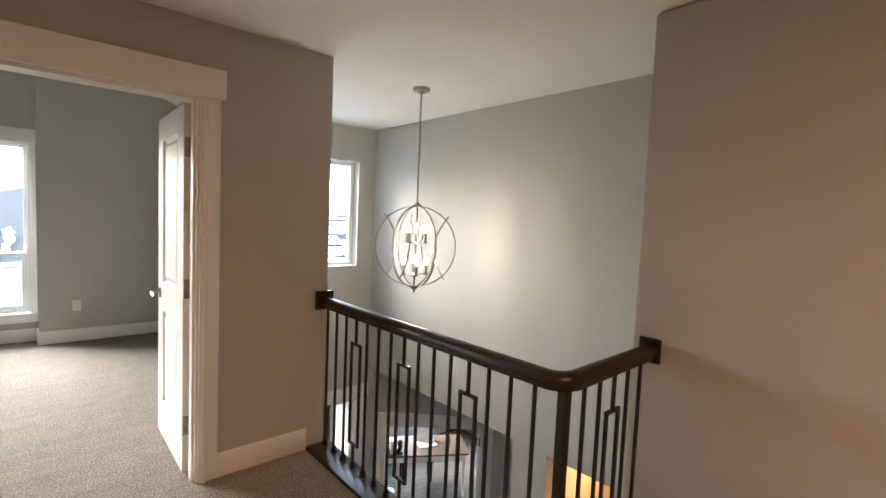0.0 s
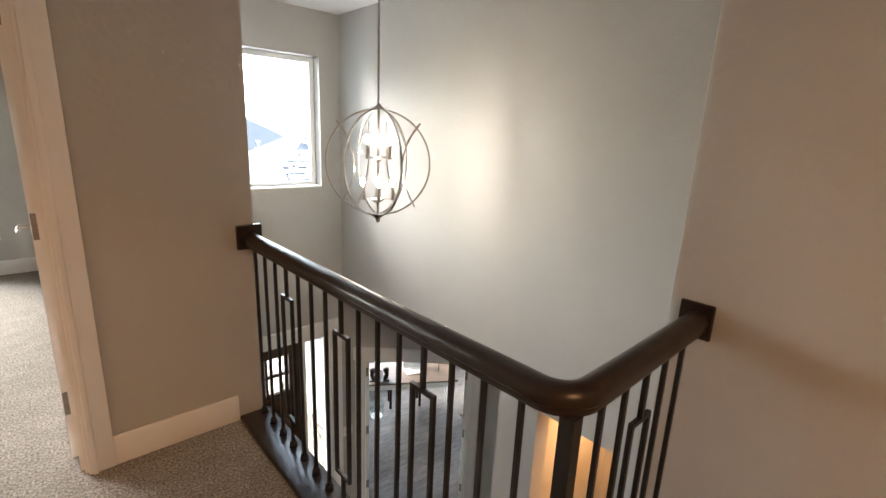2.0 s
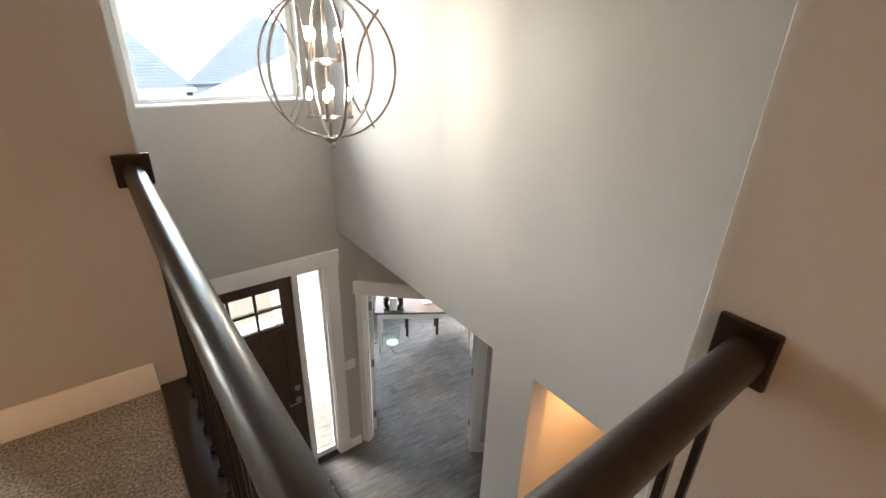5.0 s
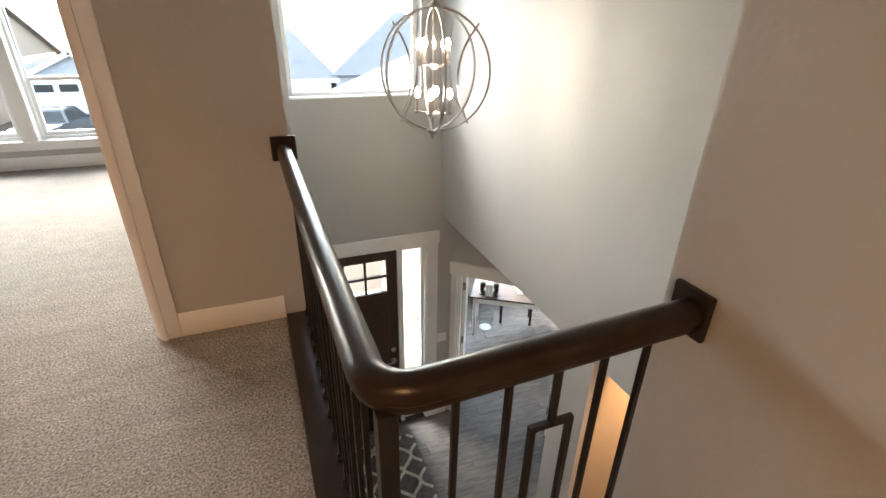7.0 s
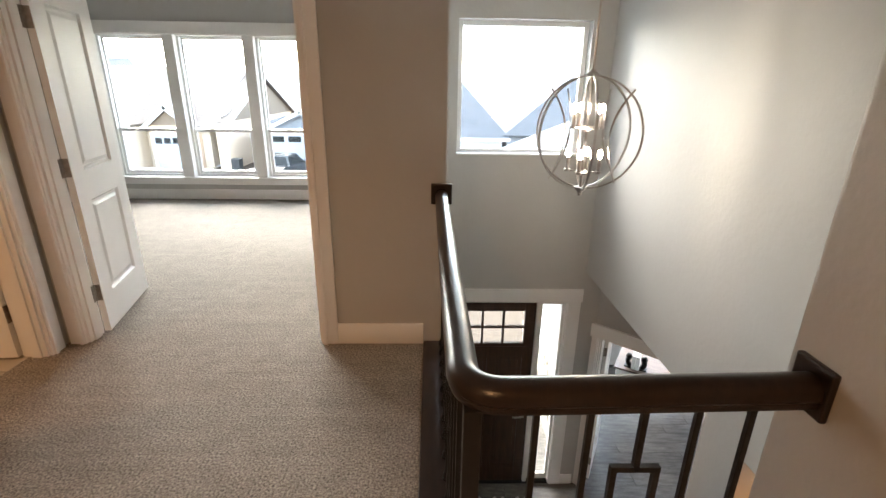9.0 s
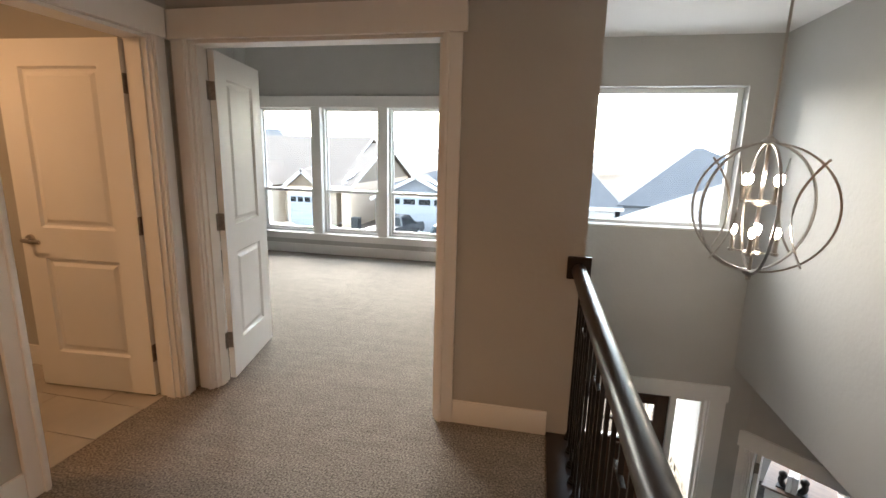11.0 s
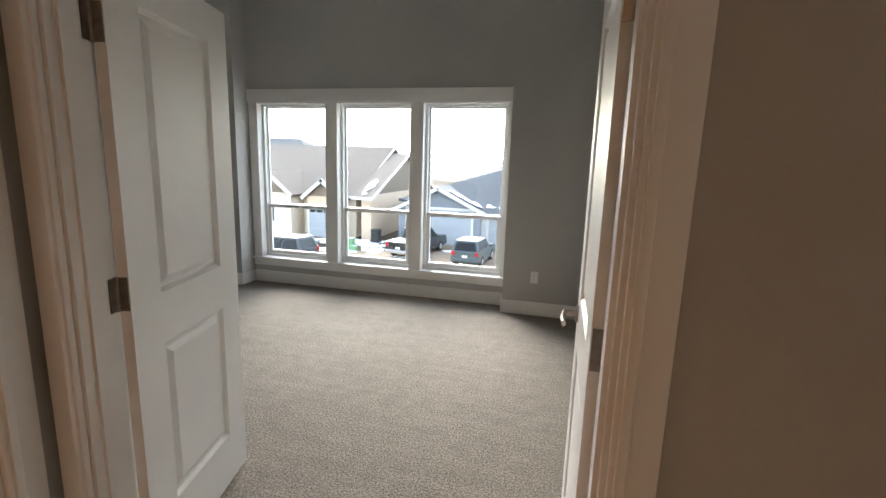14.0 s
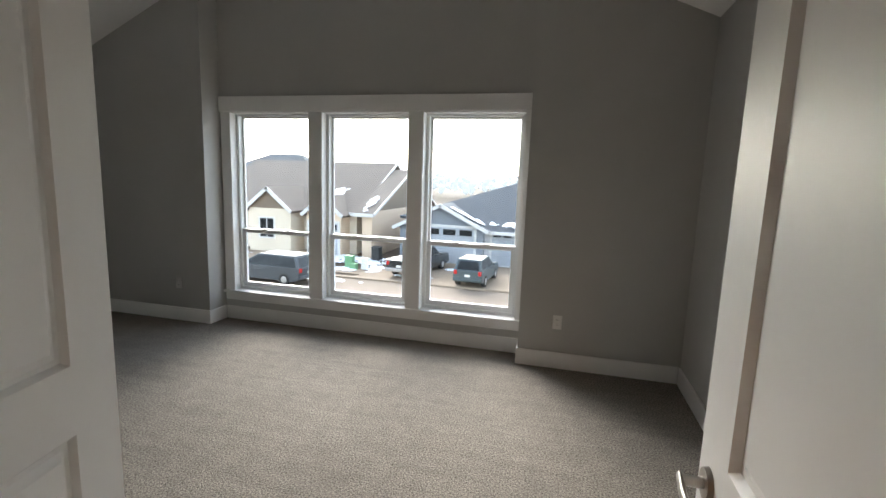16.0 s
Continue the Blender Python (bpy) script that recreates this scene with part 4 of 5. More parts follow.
for i, (x, y, rx, ry) in enumerate(((-10.6, 25.4, 1.6, 0.5), (-11.0, 28.3, 2.6, 1.3), (-14.6, 24.6, 1.1, 0.35), (-21.5, 27.5, 3.6, 1.2), (-20.0, 33.0, 2.5, 0.7), (-9.9, 23.0, 1.6, 0.4), (-13.2, 22.9, 2.4, 0.35),
                               (0.2, 26.4, 1.1, 2.0), (-6.2, 25.0, 1.0, 0.25), (-4.6, 27.6, 0.5, 0.25), (-25.5, 24.8, 4.0, 0.8), (-12.0, 31.5, 1.2, 0.7), (3.5, 27.0, 2.4, 1.4), (-8.8, 26.6, 0.5, 1.3), (-17, 20.2, 3.2, 0.5))):
    snow(x, y, S + (0.078 if y > 23.6 else 0.022), rx, ry, i)


def roof_plane(bm, a, b, c, d, t=0.16):
    """A roof slab: eave from a to b, ridge from d to c, with thin lapped courses on it."""
    a, b, c, d = Vector(a), Vector(b), Vector(c), Vector(d)
    nrm = (b - a).cross(d - a).normalized()
    if nrm.z < 0:
        nrm = -nrm
    n = max(2, int((d - a).length / 0.32))
    for i in range(n):
        p, q = i / n, (i + 1) / n
        lo0, lo1 = a.lerp(d, p), b.lerp(c, p)
        hi0, hi1 = a.lerp(d, q), b.lerp(c, q)
        up = nrm * 0.007
        vs = [bm.verts.new(v) for v in (lo0 - nrm * t, lo1 - nrm * t, hi1 - nrm * t, hi0 - nrm * t, lo0 + up, lo1 + up, hi1, hi0)]
        for f in ((0, 1, 2, 3), (4, 5, 6, 7), (0, 1, 5, 4), (1, 2, 6, 5), (2, 3, 7, 6), (3, 0, 4, 7)):
            bm.faces.new([vs[j] for j in f])
    bmesh.ops.recalc_face_normals(bm, faces=bm.faces)


def roof_part(parent, quads, material, label=""):
    for q in quads:
        bm = bmesh.new()
        roof_plane(bm, *q)
        part("roof", bm, material, parent, label)


def bar(bm, a, b, w=0.14, t=0.05):
    """A board from a to b, w deep downwards."""
    sweep(bm, [a, b], [(-t / 2, -w), (t / 2, -w), (t / 2, 0), (-t / 2, 0)])


def house_window(parent, m, w, h):
    fr = bmesh.new()
    for r in ((-0.09, -0.05, -0.09, 0, 0.02, h + 0.09), (w, -0.05, -0.09, w + 0.09, 0.02, h + 0.09), (0, -0.05, -0.09, w, 0.02, 0), (0, -0.05, h, w, 0.02, h + 0.09), (w / 2 - 0.025, -0.03, 0, w / 2 + 0.025, 0.02, h)):
        box(fr, *r)
    o = part("window", fr, TRIMOUT, parent)
    o.matrix_basis = m
    part("pane", bx(0, -0.01, 0, w, 0.01, h), DARKGLASS, o)
    return o


def garage_door(parent, x, y, z, w, h):
    fr = bmesh.new()
    for r in ((x - 0.14, y - 0.07, z, x, y, z + h + 0.14), (x + w, y - 0.07, z, x + w + 0.14, y, z + h + 0.14), (x, y - 0.07, z + h, x + w, y, z + h + 0.14)):
        box(fr, *r)
    part("garage_trim", fr, TRIMOUT, parent)
    bm = bmesh.new()
    for i in range(4):
        box(bm, x, y - 0.045, z + h * i / 4 + 0.008, x + w, y, z + h * (i + 1) / 4 - 0.008, bevel=0.006)
    g = part("garage_door", bm, GARAGE, parent, "sectional garage door with a row of lights")
    k = 4
    for i in range(k):
        x0 = x + w * (i + 0.12) / k
        part("pane", bx(x0, y - 0.055, z + h * 0.79, x0 + w * 0.76 / k, y - 0.044, z + h * 0.95), DARKGLASS, g)


def siding(parent, x0, x1, z0, z1, axis, at, sgn, material, step=0.18):
    """Lapped boards on a wall face."""
    bm = bmesh.new()
    n = int((z1 - z0) / step)
    for i in range(n):
        a, b = z0 + (z1 - z0) * i / n, z0 + (z1 - z0) * (i + 1) / n
        if axis == "x":
            v = [bm.verts.new(c) for c in ((at + sgn * 0.035, x0, a), (at + sgn * 0.035, x1, a), (at + sgn * 0.008, x1, b), (at + sgn * 0.008, x0, b), (at, x0, a), (at, x1, a))]
        else:
            v = [bm.verts.new(c) for c in ((x0, at + sgn * 0.035, a), (x1, at + sgn * 0.035, a), (x1, at + sgn * 0.008, b), (x0, at + sgn * 0.008, b), (x0, at, a), (x1, at, a))]
        bm.faces.new(v[:4])
        bm.faces.new((v[4], v[5], v[1], v[0]))
    bmesh.ops.recalc_face_normals(bm, faces=bm.faces)
    p = part("siding", bm, material, parent)
    tagged(p, kind="stuff")


def tan_house():
    ob = thing("house", "cream house with brown gabled shingle roofs and thin snow", "house")
    # rear main wing: ridge along x
    def wing(x0, x1, ye, yr, ze, zr, wall, gable, base=S):
        yb = 2 * yr - ye
        part("wall", bx(x0 + 0.4, ye + 0.5, base, x1 - 0.3, yb - 0.5, ze + 0.12), wall, ob)
        bm = bmesh.new()
        prism(bm, [(ye + 0.5, ze + 0.1), (yb - 0.5, ze + 0.1), (yr, zr - 0.28)], "x", x1 - 0.42, x1 - 0.28)
        part("gable", bm, gable, ob, "brown shingled gable end")
        roof_part(ob, [((x0, ye, ze), (x1, ye, ze), (x1, yr, zr), (x0, yr, zr)), ((x1, yb, ze), (x0, yb, ze), (x0, yr, zr), (x1, yr, zr))], SHBROWN)
        bm = bmesh.new()
        bar(bm, (x1 + 0.03, ye, ze + 0.02), (x1 + 0.03, yr, zr + 0.03), 0.17)
        bar(bm, (x1 + 0.03, yb, ze + 0.02), (x1 + 0.03, yr, zr + 0.03), 0.17)
        box(bm, x0, ye - 0.05, ze - 0.2, x1, ye, ze)
        part("rake_board", bm, TRIMOUT, ob)
    wing(-24.0, -11.6, 30.0, 37.0, -0.75, 2.65, SIDECREAM, GABLEBROWN)
    wing(-11.56, -10.2, 29.2, 36.4, -0.70, 2.15, SIDETAN, GABLEBROWN)
    siding(ob, 29.7, 38.0, S + 0.3, -0.62, "x", -10.5, 1, SIDETAN)
    # street-facing gables

    def front(x0, x1, yf, yb, ze, zr, wall, gable):
        xm = (x0 + x1) / 2
        part("wall", bx(x0 + 0.3, yf + 0.3, S, x1 - 0.3, yb, ze + 0.1), wall, ob)
        bm = bmesh.new()
        prism(bm, [(x0 + 0.3, ze + 0.1), (x1 - 0.3, ze + 0.1), (xm, zr - 0.25)], "y", yf + 0.27, yf + 0.4)
        part("gable", bm, gable, ob, "brown shingled gable end")
        roof_part(ob, [((x0, yb, ze), (x0, yf, ze), (xm, yf, zr), (xm, yb, zr)), ((x1, yf, ze), (x1, yb, ze), (xm, yb, zr), (xm, yf, zr))], SHBROWN)
        bm = bmesh.new()
        bar(bm, (x0, yf - 0.02, ze + 0.02), (xm, yf - 0.02, zr + 0.03), 0.22)
        bar(bm, (x1, yf - 0.02, ze + 0.02), (xm, yf - 0.02, zr + 0.03), 0.22)
        part("rake_board", bm, TRIMOUT, ob)
    front(-19.0, -15.4, 28.6, 35.0, -0.75, 0.72, SIDECREAM, GABLEBROWN)
    front(-15.1, -12.1, 29.0, 34.0, -0.90, 0.30, SIDETAN, GABLEBROWN)
    house_window(ob, pose(-17.9, 28.88, -2.5), 1.0, 1.2)
    garage_door(ob, -14.6, 29.28, S + 0.08, 2.0, 2.0)
    part("step", bx(-16.6, 29.6, S, -15.8, 30.5, S + 0.2), CONCRETE, ob)
    return ob


tan_house()
# snow lying on the brown roof
for i, (x, y, rx, ry, sl, yref, zref) in enumerate(((-14.2, 31.6, 0.6, 1.4, 26, 30.0, -0.75), (-10.9, 30.6, 0.26, 1.5, 21.6, 29.2, -0.70), (-19.0, 31.6, 1.1, 0.4, 26, 30, -0.75))):
    z = zref + (y - yref) * math.tan(radians(sl)) + 0.05
    snow(x, y, z, rx, ry, 40 + i, pose(x, y, z, sl, 0, 0), 0.05)


def grey_house():
    ob = thing("house", "blue-grey house with two garage doors and slate roof", "house")
    yf = 29.6
    # gabled garage
    part("wall", bx(-8.6, yf, S, -3.45, 37, -1.2), SIDEGREY, ob)
    siding(ob, -8.6, -3.45, S + 2.45, -1.25, "y", yf, -1, SIDEGREY)
    bm = bmesh.new()
    prism(bm, [(-8.6, -1.22), (-3.45, -1.22), (-6.02, 0.0)], "y", yf, yf + 0.14)
    part("gable", bm, SIDEGREY, ob)
    roof_part(ob, [((-9.0, 38, -1.36), (-9.0, yf - 0.4, -1.36), (-6.02, yf - 0.4, 0.10), (-6.02, 38, 0.10)), ((-3.05, yf - 0.4, -1.36), (-3.05, 38, -1.36), (-6.02, 38, 0.10), (-6.02, yf - 0.4, 0.10))], SHGREY)
    bm = bmesh.new()
    bar(bm, (-9.0, yf - 0.42, -1.34), (-6.02, yf - 0.42, 0.13), 0.2)
    bar(bm, (-3.05, yf - 0.42, -1.34), (-6.02, yf - 0.42, 0.13), 0.2)
    part("rake_board", bm, TRIMOUT, ob)
    garage_door(ob, -8.0, yf, S + 0.08, 4.0, 2.15)
    # second bay and the hipped main roof
    part("wall", bx(-3.45, yf + 0.5, S, 6.0, 42, -1.3), SIDEWHITE, ob)
    garage_door(ob, -3.0, yf + 0.5, S + 0.08, 2.4, 2.15)
    bm = bmesh.new()
    box(bm, -3.3, yf - 0.05, -1.55, 6.4, yf + 0.1, -1.36)
    part("fascia", bm, TRIMOUT, ob)
    ze, zr = -1.36, 2.3
    roof_part(ob, [((-3.2, yf, ze), (6.4, yf, ze), (3.4, 36.5, zr), (0.4, 36.5, zr)), ((-9.0, 43, -0.6), (-9.0, 30.6, -0.8), (0.4, 36.5, zr), (0.4, 37, zr)), ((-9.0, 30.6, -0.8), (-3.2, yf, ze), (0.41, 36.5, zr), (0.4, 36.5, zr)), ((6.4, yf, ze), (6.4, 43, ze), (3.4, 37, zr), (3.4, 36.5, zr))], SHGREY)
    return ob


grey_house()
for i, (x, y, z, rx, ry, m) in enumerate(((-3.9, 31.0, 0, 0.35, 1.3, pose(-3.75, 30.9, -0.93, 0, 26.2, 0)), (-1.5, 30.2, 0, 1.6, 0.3, pose(-1.5, 30.1, -0.98, 31, 0, 0)), (-4.9, 29.9, 0, 0.9, 0.35, pose(-4.7, 29.9, -0.47, 0, 26.2, 0)), (-0.4, 30.9, 0, 0.25, 1.2, pose(-0.4, 31.2, -0.32, 31, 0, 0)))):
    snow(x, y, z, rx, ry, 60 + i, m, 0.05)


def far_house(x, y, w, d, ze, zr, wall, roof, label):
    ob = thing("house", label, "house")
    part("wall", bx(x + 0.3, y + 0.3, S, x + w - 0.3, y + d - 0.3, ze + 0.05), wall, ob)
    xa, xb, ym = x + min(w, d) * 0.48, x + w - min(w, d) * 0.48, y + d / 2
    roof_part(ob, [((x, y, ze), (x + w, y, ze), (xb, ym, zr), (xa, ym, zr)), ((x + w, y + d, ze), (x, y + d, ze), (xa, ym, zr), (xb, ym, zr)), ((x, y + d, ze), (x, y, ze), (xa, ym, zr), (xa, ym + 0.01, zr)), ((x + w, y, ze), (x + w, y + d, ze), (xb, ym + 0.01, zr), (xb, ym, zr))], roof)
    house_window(ob, pose(x + 1.4, y + 0.28, ze - 2.0), 1.1, 1.5)
    house_window(ob, pose(x + w - 3.4, y + 0.28, ze - 2.0), 1.1, 1.5)
    return ob


far_house(-39.5, 52.0, 12.0, 8.0, 2.0, 4.1, SIDETAN, SHGREY, "two-storey tan house with a slate hip roof behind")
vented = far_house(6.0, 29.8, 12.0, 13.0, -1.2, 2.3, SIDEGREY, SHGREY, "grey hip-roofed house across the street")
bm = bmesh.new()
cyl(bm, (12.47, 31.97, -0.1), (12.47, 31.97, 0.42), 0.05, seg=10)
cyl(bm, (12.47, 31.97, 0.36), (12.47, 31.97, 0.46), 0.13, 0.16, seg=12)
box(bm, 12.22, 31.72, -0.14, 12.72, 32.12, 0.0, bevel=0.02, m=None)
part("roof_vent", bm, SNOW, vented, "white roof vent pipe with a snowy flashing", smooth=True)
far_house(-60.0, 34.0, 16.0, 12.0, 0.2, 3.6, SIDECREAM, SHBROWN, "cream house further along the street")
far_house(24.0, 32.0, 14.0, 12.0, 0.0, 3.0, SIDECREAM, SHBROWN, "cream house at the far end of the street")


# the far side of the street lies lower and further off: spread it about the eye of the bedroom window
SPREAD, HUB = 1.27, Vector((0.878, 3.024, 1.488))
FAR = Matrix.Translation(HUB) @ Matrix.Scale(SPREAD, 4) @ Matrix.Translation(-HUB)
bpy.context.view_layer.update()
for o in list(scene.objects):
    if o not in INDOORS and o.parent is None and o.name not in ("porch_slab", "porch_roof", "wall_porch_west"):
        o.matrix_world = FAR @ o.matrix_world


def afar(x, y, z, turn=0.0):
    p = FAR @ Vector((x, y, z))
    return pose(p.x, p.y, p.z, 0, 0, turn)


def snowy_roof():
    ob = thing("house", "neighbouring garage with a snow-patched slate hip roof", "house")
    x0, y0, w, d, ze, zr = 4.7, 12.0, 9.0, 8.0, -0.85, 1.5
    part("wall", bx(x0 + 0.4, y0 + 0.4, S - 1.4, x0 + w, y0 + d, ze), SIDEWHITE, ob)
    roof_part(ob, [((x0, y0, ze), (x0 + w, y0, ze), (x0 + w, y0 + 4, zr), (x0 + 4, y0 + 4, zr)), ((x0, y0 + d, ze), (x0, y0, ze), (x0 + 4, y0 + 4, zr), (x0 + 4, y0 + 4.01, zr))], SHGREY)
    rnd = random.Random(5)
    sl = math.degrees(math.atan2(zr - ze, 4))
    bm = bmesh.new()
    n = 15
    for i in range(n):
        s = (i + 0.1) / n
        x = x0 + 4 * s + 0.1
        while x < x0 + w - 0.3:
            ln = rnd.uniform(0.12, 0.7)
            if rnd.random() < 0.93:
                hgt = rnd.uniform(0.14, 0.27)
                y, z = y0 + 4 * s, ze + (zr - ze) * s + 0.05
                box(bm, 0, 0, 0, ln, hgt, 0.035, bevel=0.012, m=pose(x, y, z, sl, 0, rnd.uniform(-2, 2)), seg=1)
            x += ln + rnd.uniform(-0.02, 0.08)
    p = part("snow_cover", bm, SNOW, ob, "melting snow along the shingle courses")
    tagged(p, kind="stuff")


snowy_roof()


# ---- vehicles ----
def car(name, label, m, length, width, profile, roof_z, glass_z, paint, cab, bed=None, tail=True):
    """profile: outline of the lower body (x from the rear, z); cab: outline of the glasshouse."""
    ob = thing(name, label, "car", m)
    hw = width / 2

    def loft(outline, h0, h1, zlo, zhi):
        bm = bmesh.new()
        rows = []
        for f, ins in ((-1, 0.10), (-0.93, 0.0), (0.93, 0.0), (1, 0.10)):
            ring = []
            for x, z in outline:
                k = (z - zlo) / max(0.01, zhi - zlo)
                half = h0 + (h1 - h0) * min(1, max(0, k))
                cx = sum(p[0] for p in outline) / len(outline)
                xx = x + (cx - x) * ins * 0.15
                ring.append(bm.verts.new((xx, f * half, z)))
            rows.append(ring)
        n = len(outline)
        for a, b in zip(rows, rows[1:]):
            for i in range(n):
                bm.faces.new((a[i], a[(i + 1) % n], b[(i + 1) % n], b[i]))
        bm.faces.new(rows[0])
        bm.faces.new(rows[-1][::-1])
        bmesh.ops.recalc_face_normals(bm, faces=bm.faces)
        return bm
    part("body", loft(profile, hw, hw * 0.97, 0.3, 1.0), paint, ob, smooth=True)
    cz0, cz1 = min(p[1] for p in cab), max(p[1] for p in cab)
    part("cabin", loft(cab, hw * 0.96, hw * 0.76, cz0, cz1), paint, ob, smooth=True)
    # glass set proud of the cabin sides
    xr0, xr1 = cab[0][0], cab[1][0]
    xf1, xf0 = cab[2][0], cab[3][0]
    za, zb = cz0 + 0.06, cz1 - 0.10

    def xat(z, a, b):
        return a + (b - a) * (z - cz0) / (cz1 - cz0)

    def half(z):
        return hw * (0.96 + (0.76 - 0.96) * (z - cz0) / (cz1 - cz0)) + 0.008
    cuts = 3 if xf0 - xr0 > 2.3 else 2
    for s in (-1, 1):
        for i in range(cuts):
            bm = bmesh.new()
            lo0, lo1 = xat(za, xr0, xr1) + 0.14, xat(za, xf0, xf1) - 0.14
            hi0, hi1 = xat(zb, xr0, xr1) + 0.14, xat(zb, xf0, xf1) - 0.14
            g = 0.03
            q = [(lo0 + (lo1 - lo0) * i / cuts + g, za), (lo0 + (lo1 - lo0) * (i + 1) / cuts - g, za), (hi0 + (hi1 - hi0) * (i + 1) / cuts - g, zb), (hi0 + (hi1 - hi0) * i / cuts + g, zb)]
            v = [bm.verts.new((x, s * half(z), z)) for x, z in q] + [bm.verts.new((x, s * (half(z) - 0.05), z)) for x, z in q]
            for f in ((0, 1, 2, 3), (4, 5, 6, 7), (0, 1, 5, 4), (1, 2, 6, 5), (2, 3, 7, 6), (3, 0, 4, 7)):
                bm.faces.new([v[j] for j in f])
            bmesh.ops.recalc_face_normals(bm, faces=bm.faces)
            part("side_window", bm, DARKGLASS, ob)
    for nm, a, b, o in (("rear_window", xr0, xr1, -0.012), ("windscreen", xf0, xf1, 0.012)):
        bm = bmesh.new()
        v = []
        for dx in (0, -4 * o):
            for z, k in ((za, -1), (za, 1), (zb, 1), (zb, -1)):
                v.append(bm.verts.new((xat(z, a, b) + o + dx, k * (half(z) - 0.16), z)))
        for f in ((0, 1, 2, 3), (4, 5, 6, 7), (0, 1, 5, 4), (1, 2, 6, 5), (2, 3, 7, 6), (3, 0, 4, 7)):
            bm.faces.new([v[j] for j in f])
        bmesh.ops.recalc_face_normals(bm, faces=bm.faces)
        part(nm, bm, DARKGLASS, ob)
    r = 0.35
    for x in (length * 0.2, length * 0.8):
        for s in (-1, 1):
            yo = s * (hw - 0.10)
            w = part("wheel", cy((x, yo - 0.115 * 1, r), (x, yo + 0.115, r), r, seg=24), RUBBER, ob)
            bm = bmesh.new()
            cyl(bm, (x, s * (hw + 0.012), r), (x, s * (hw + 0.022), r), r * 0.62, r * 0.5, 20)
            for k in range(5):
                a = 2 * math.pi * k / 5
                cyl(bm, (x, s * (hw + 0.024), r), (x + 0.18 * math.cos(a), s * (hw + 0.024), r + 0.18 * math.sin(a)), 0.02, seg=6)
            part("rim", bm, ALLOY, w, "alloy wheel rim")
    part("rear_bumper", bx(-0.08, -hw * 0.97, 0.42, 0.12, hw * 0.97, 0.64, bevel=0.04), paint if bed is None else ALLOY, ob)
    part("front_bumper", bx(length - 0.10, -hw * 0.97, 0.40, length + 0.08, hw * 0.97, 0.64, bevel=0.04), paint, ob)
    for s in (-1, 1):
        part("tail_lamp", bx(-0.035, s * hw * 0.82 - 0.10, 0.82, 0.10, s * hw * 0.82 + 0.10, 1.06, bevel=0.02), REDLAMP, ob, "red tail lamp")
        part("wing_mirror", bx(xf0 - 0.55, s * (hw + 0.1) - 0.09, cz0 + 0.02, xf0 - 0.43, s * (hw + 0.1) + 0.07, cz0 + 0.17, bevel=0.03), paint, ob)
    part("number_plate", bx(-0.045, -0.16, 0.70, -0.005, 0.16, 0.84), PAPER, ob)
    if bed:
        part("bed_well", bx(bed[0], -hw * 0.84, 0.80, bed[1], hw * 0.84, bed[2], bevel=0.02), BLACK, ob, "black truck bed liner")
    return ob


VAN_P = [(0, 0.45), (0.02, 1.0), (0.15, 1.06), (3.9, 1.02), (4.85, 0.88), (5.05, 0.70), (5.08, 0.40), (4.7, 0.28), (0.3, 0.28)]
car("minivan", "dark grey minivan parked along the street", afar(-10.2, 21.75, S + 0.02, 176), 5.1, 1.95, VAN_P, 1.75, 1.05, CARGREY, [(0.04, 1.03), (0.35, 1.74), (2.9, 1.72), (4.15, 1.02)])
SUV_P = [(0, 0.5), (0.02, 1.0), (0.1, 1.08), (3.2, 1.06), (4.4, 0.98), (4.6, 0.75), (4.6, 0.45), (4.3, 0.32), (0.3, 0.32)]
car("sport_utility_car", "grey-green older utility car parked on the driveway", afar(-3.12, 23.5, S + 0.075, 86), 4.6, 1.80, SUV_P, 1.7, 1.05, CARGREEN, [(0.04, 1.05), (0.38, 1.68), (2.4, 1.66), (3.15, 1.05)])
PICK_P = [(0, 0.55), (0.0, 1.12), (0.06, 1.16), (4.3, 1.14), (5.5, 1.08), (5.7, 0.85), (5.7, 0.5), (5.4, 0.36), (0.3, 0.36)]
car("pickup_truck", "black crew-cab pickup truck parked on the driveway", afar(-6.75, 24.3, S + 0.075, 80), 5.7, 1.95, PICK_P, 1.85, 1.15, CARBLACK, [(1.95, 1.12), (2.1, 1.82), (3.4, 1.82), (4.25, 1.12)], bed=(0.12, 1.85, 1.172))


def utility_box(x, y, w, d, h, material, label):
    ob = thing("utility_box", label, "utility box", afar(x, y, S))
    part("cabinet", bx(-w / 2, -d / 2, 0, w / 2, d / 2, h * 0.9, bevel=0.03), material, ob)
    part("lid", bx(-w / 2 - 0.03, -d / 2 - 0.03, h * 0.9, w / 2 + 0.03, d / 2 + 0.03, h, bevel=0.03), material, ob)


utility_box(-10.18, 25.95, 0.55, 0.5, 0.95, GREENBOX, "green utility pedestal in the verge")
utility_box(-9.8, 25.6, 0.5, 0.4, 0.5, GREENBOX, "low green utility box in the verge")
utility_box(-9.29, 25.98, 0.45, 0.4, 0.85, PAPER, "pale utility pedestal in the verge")


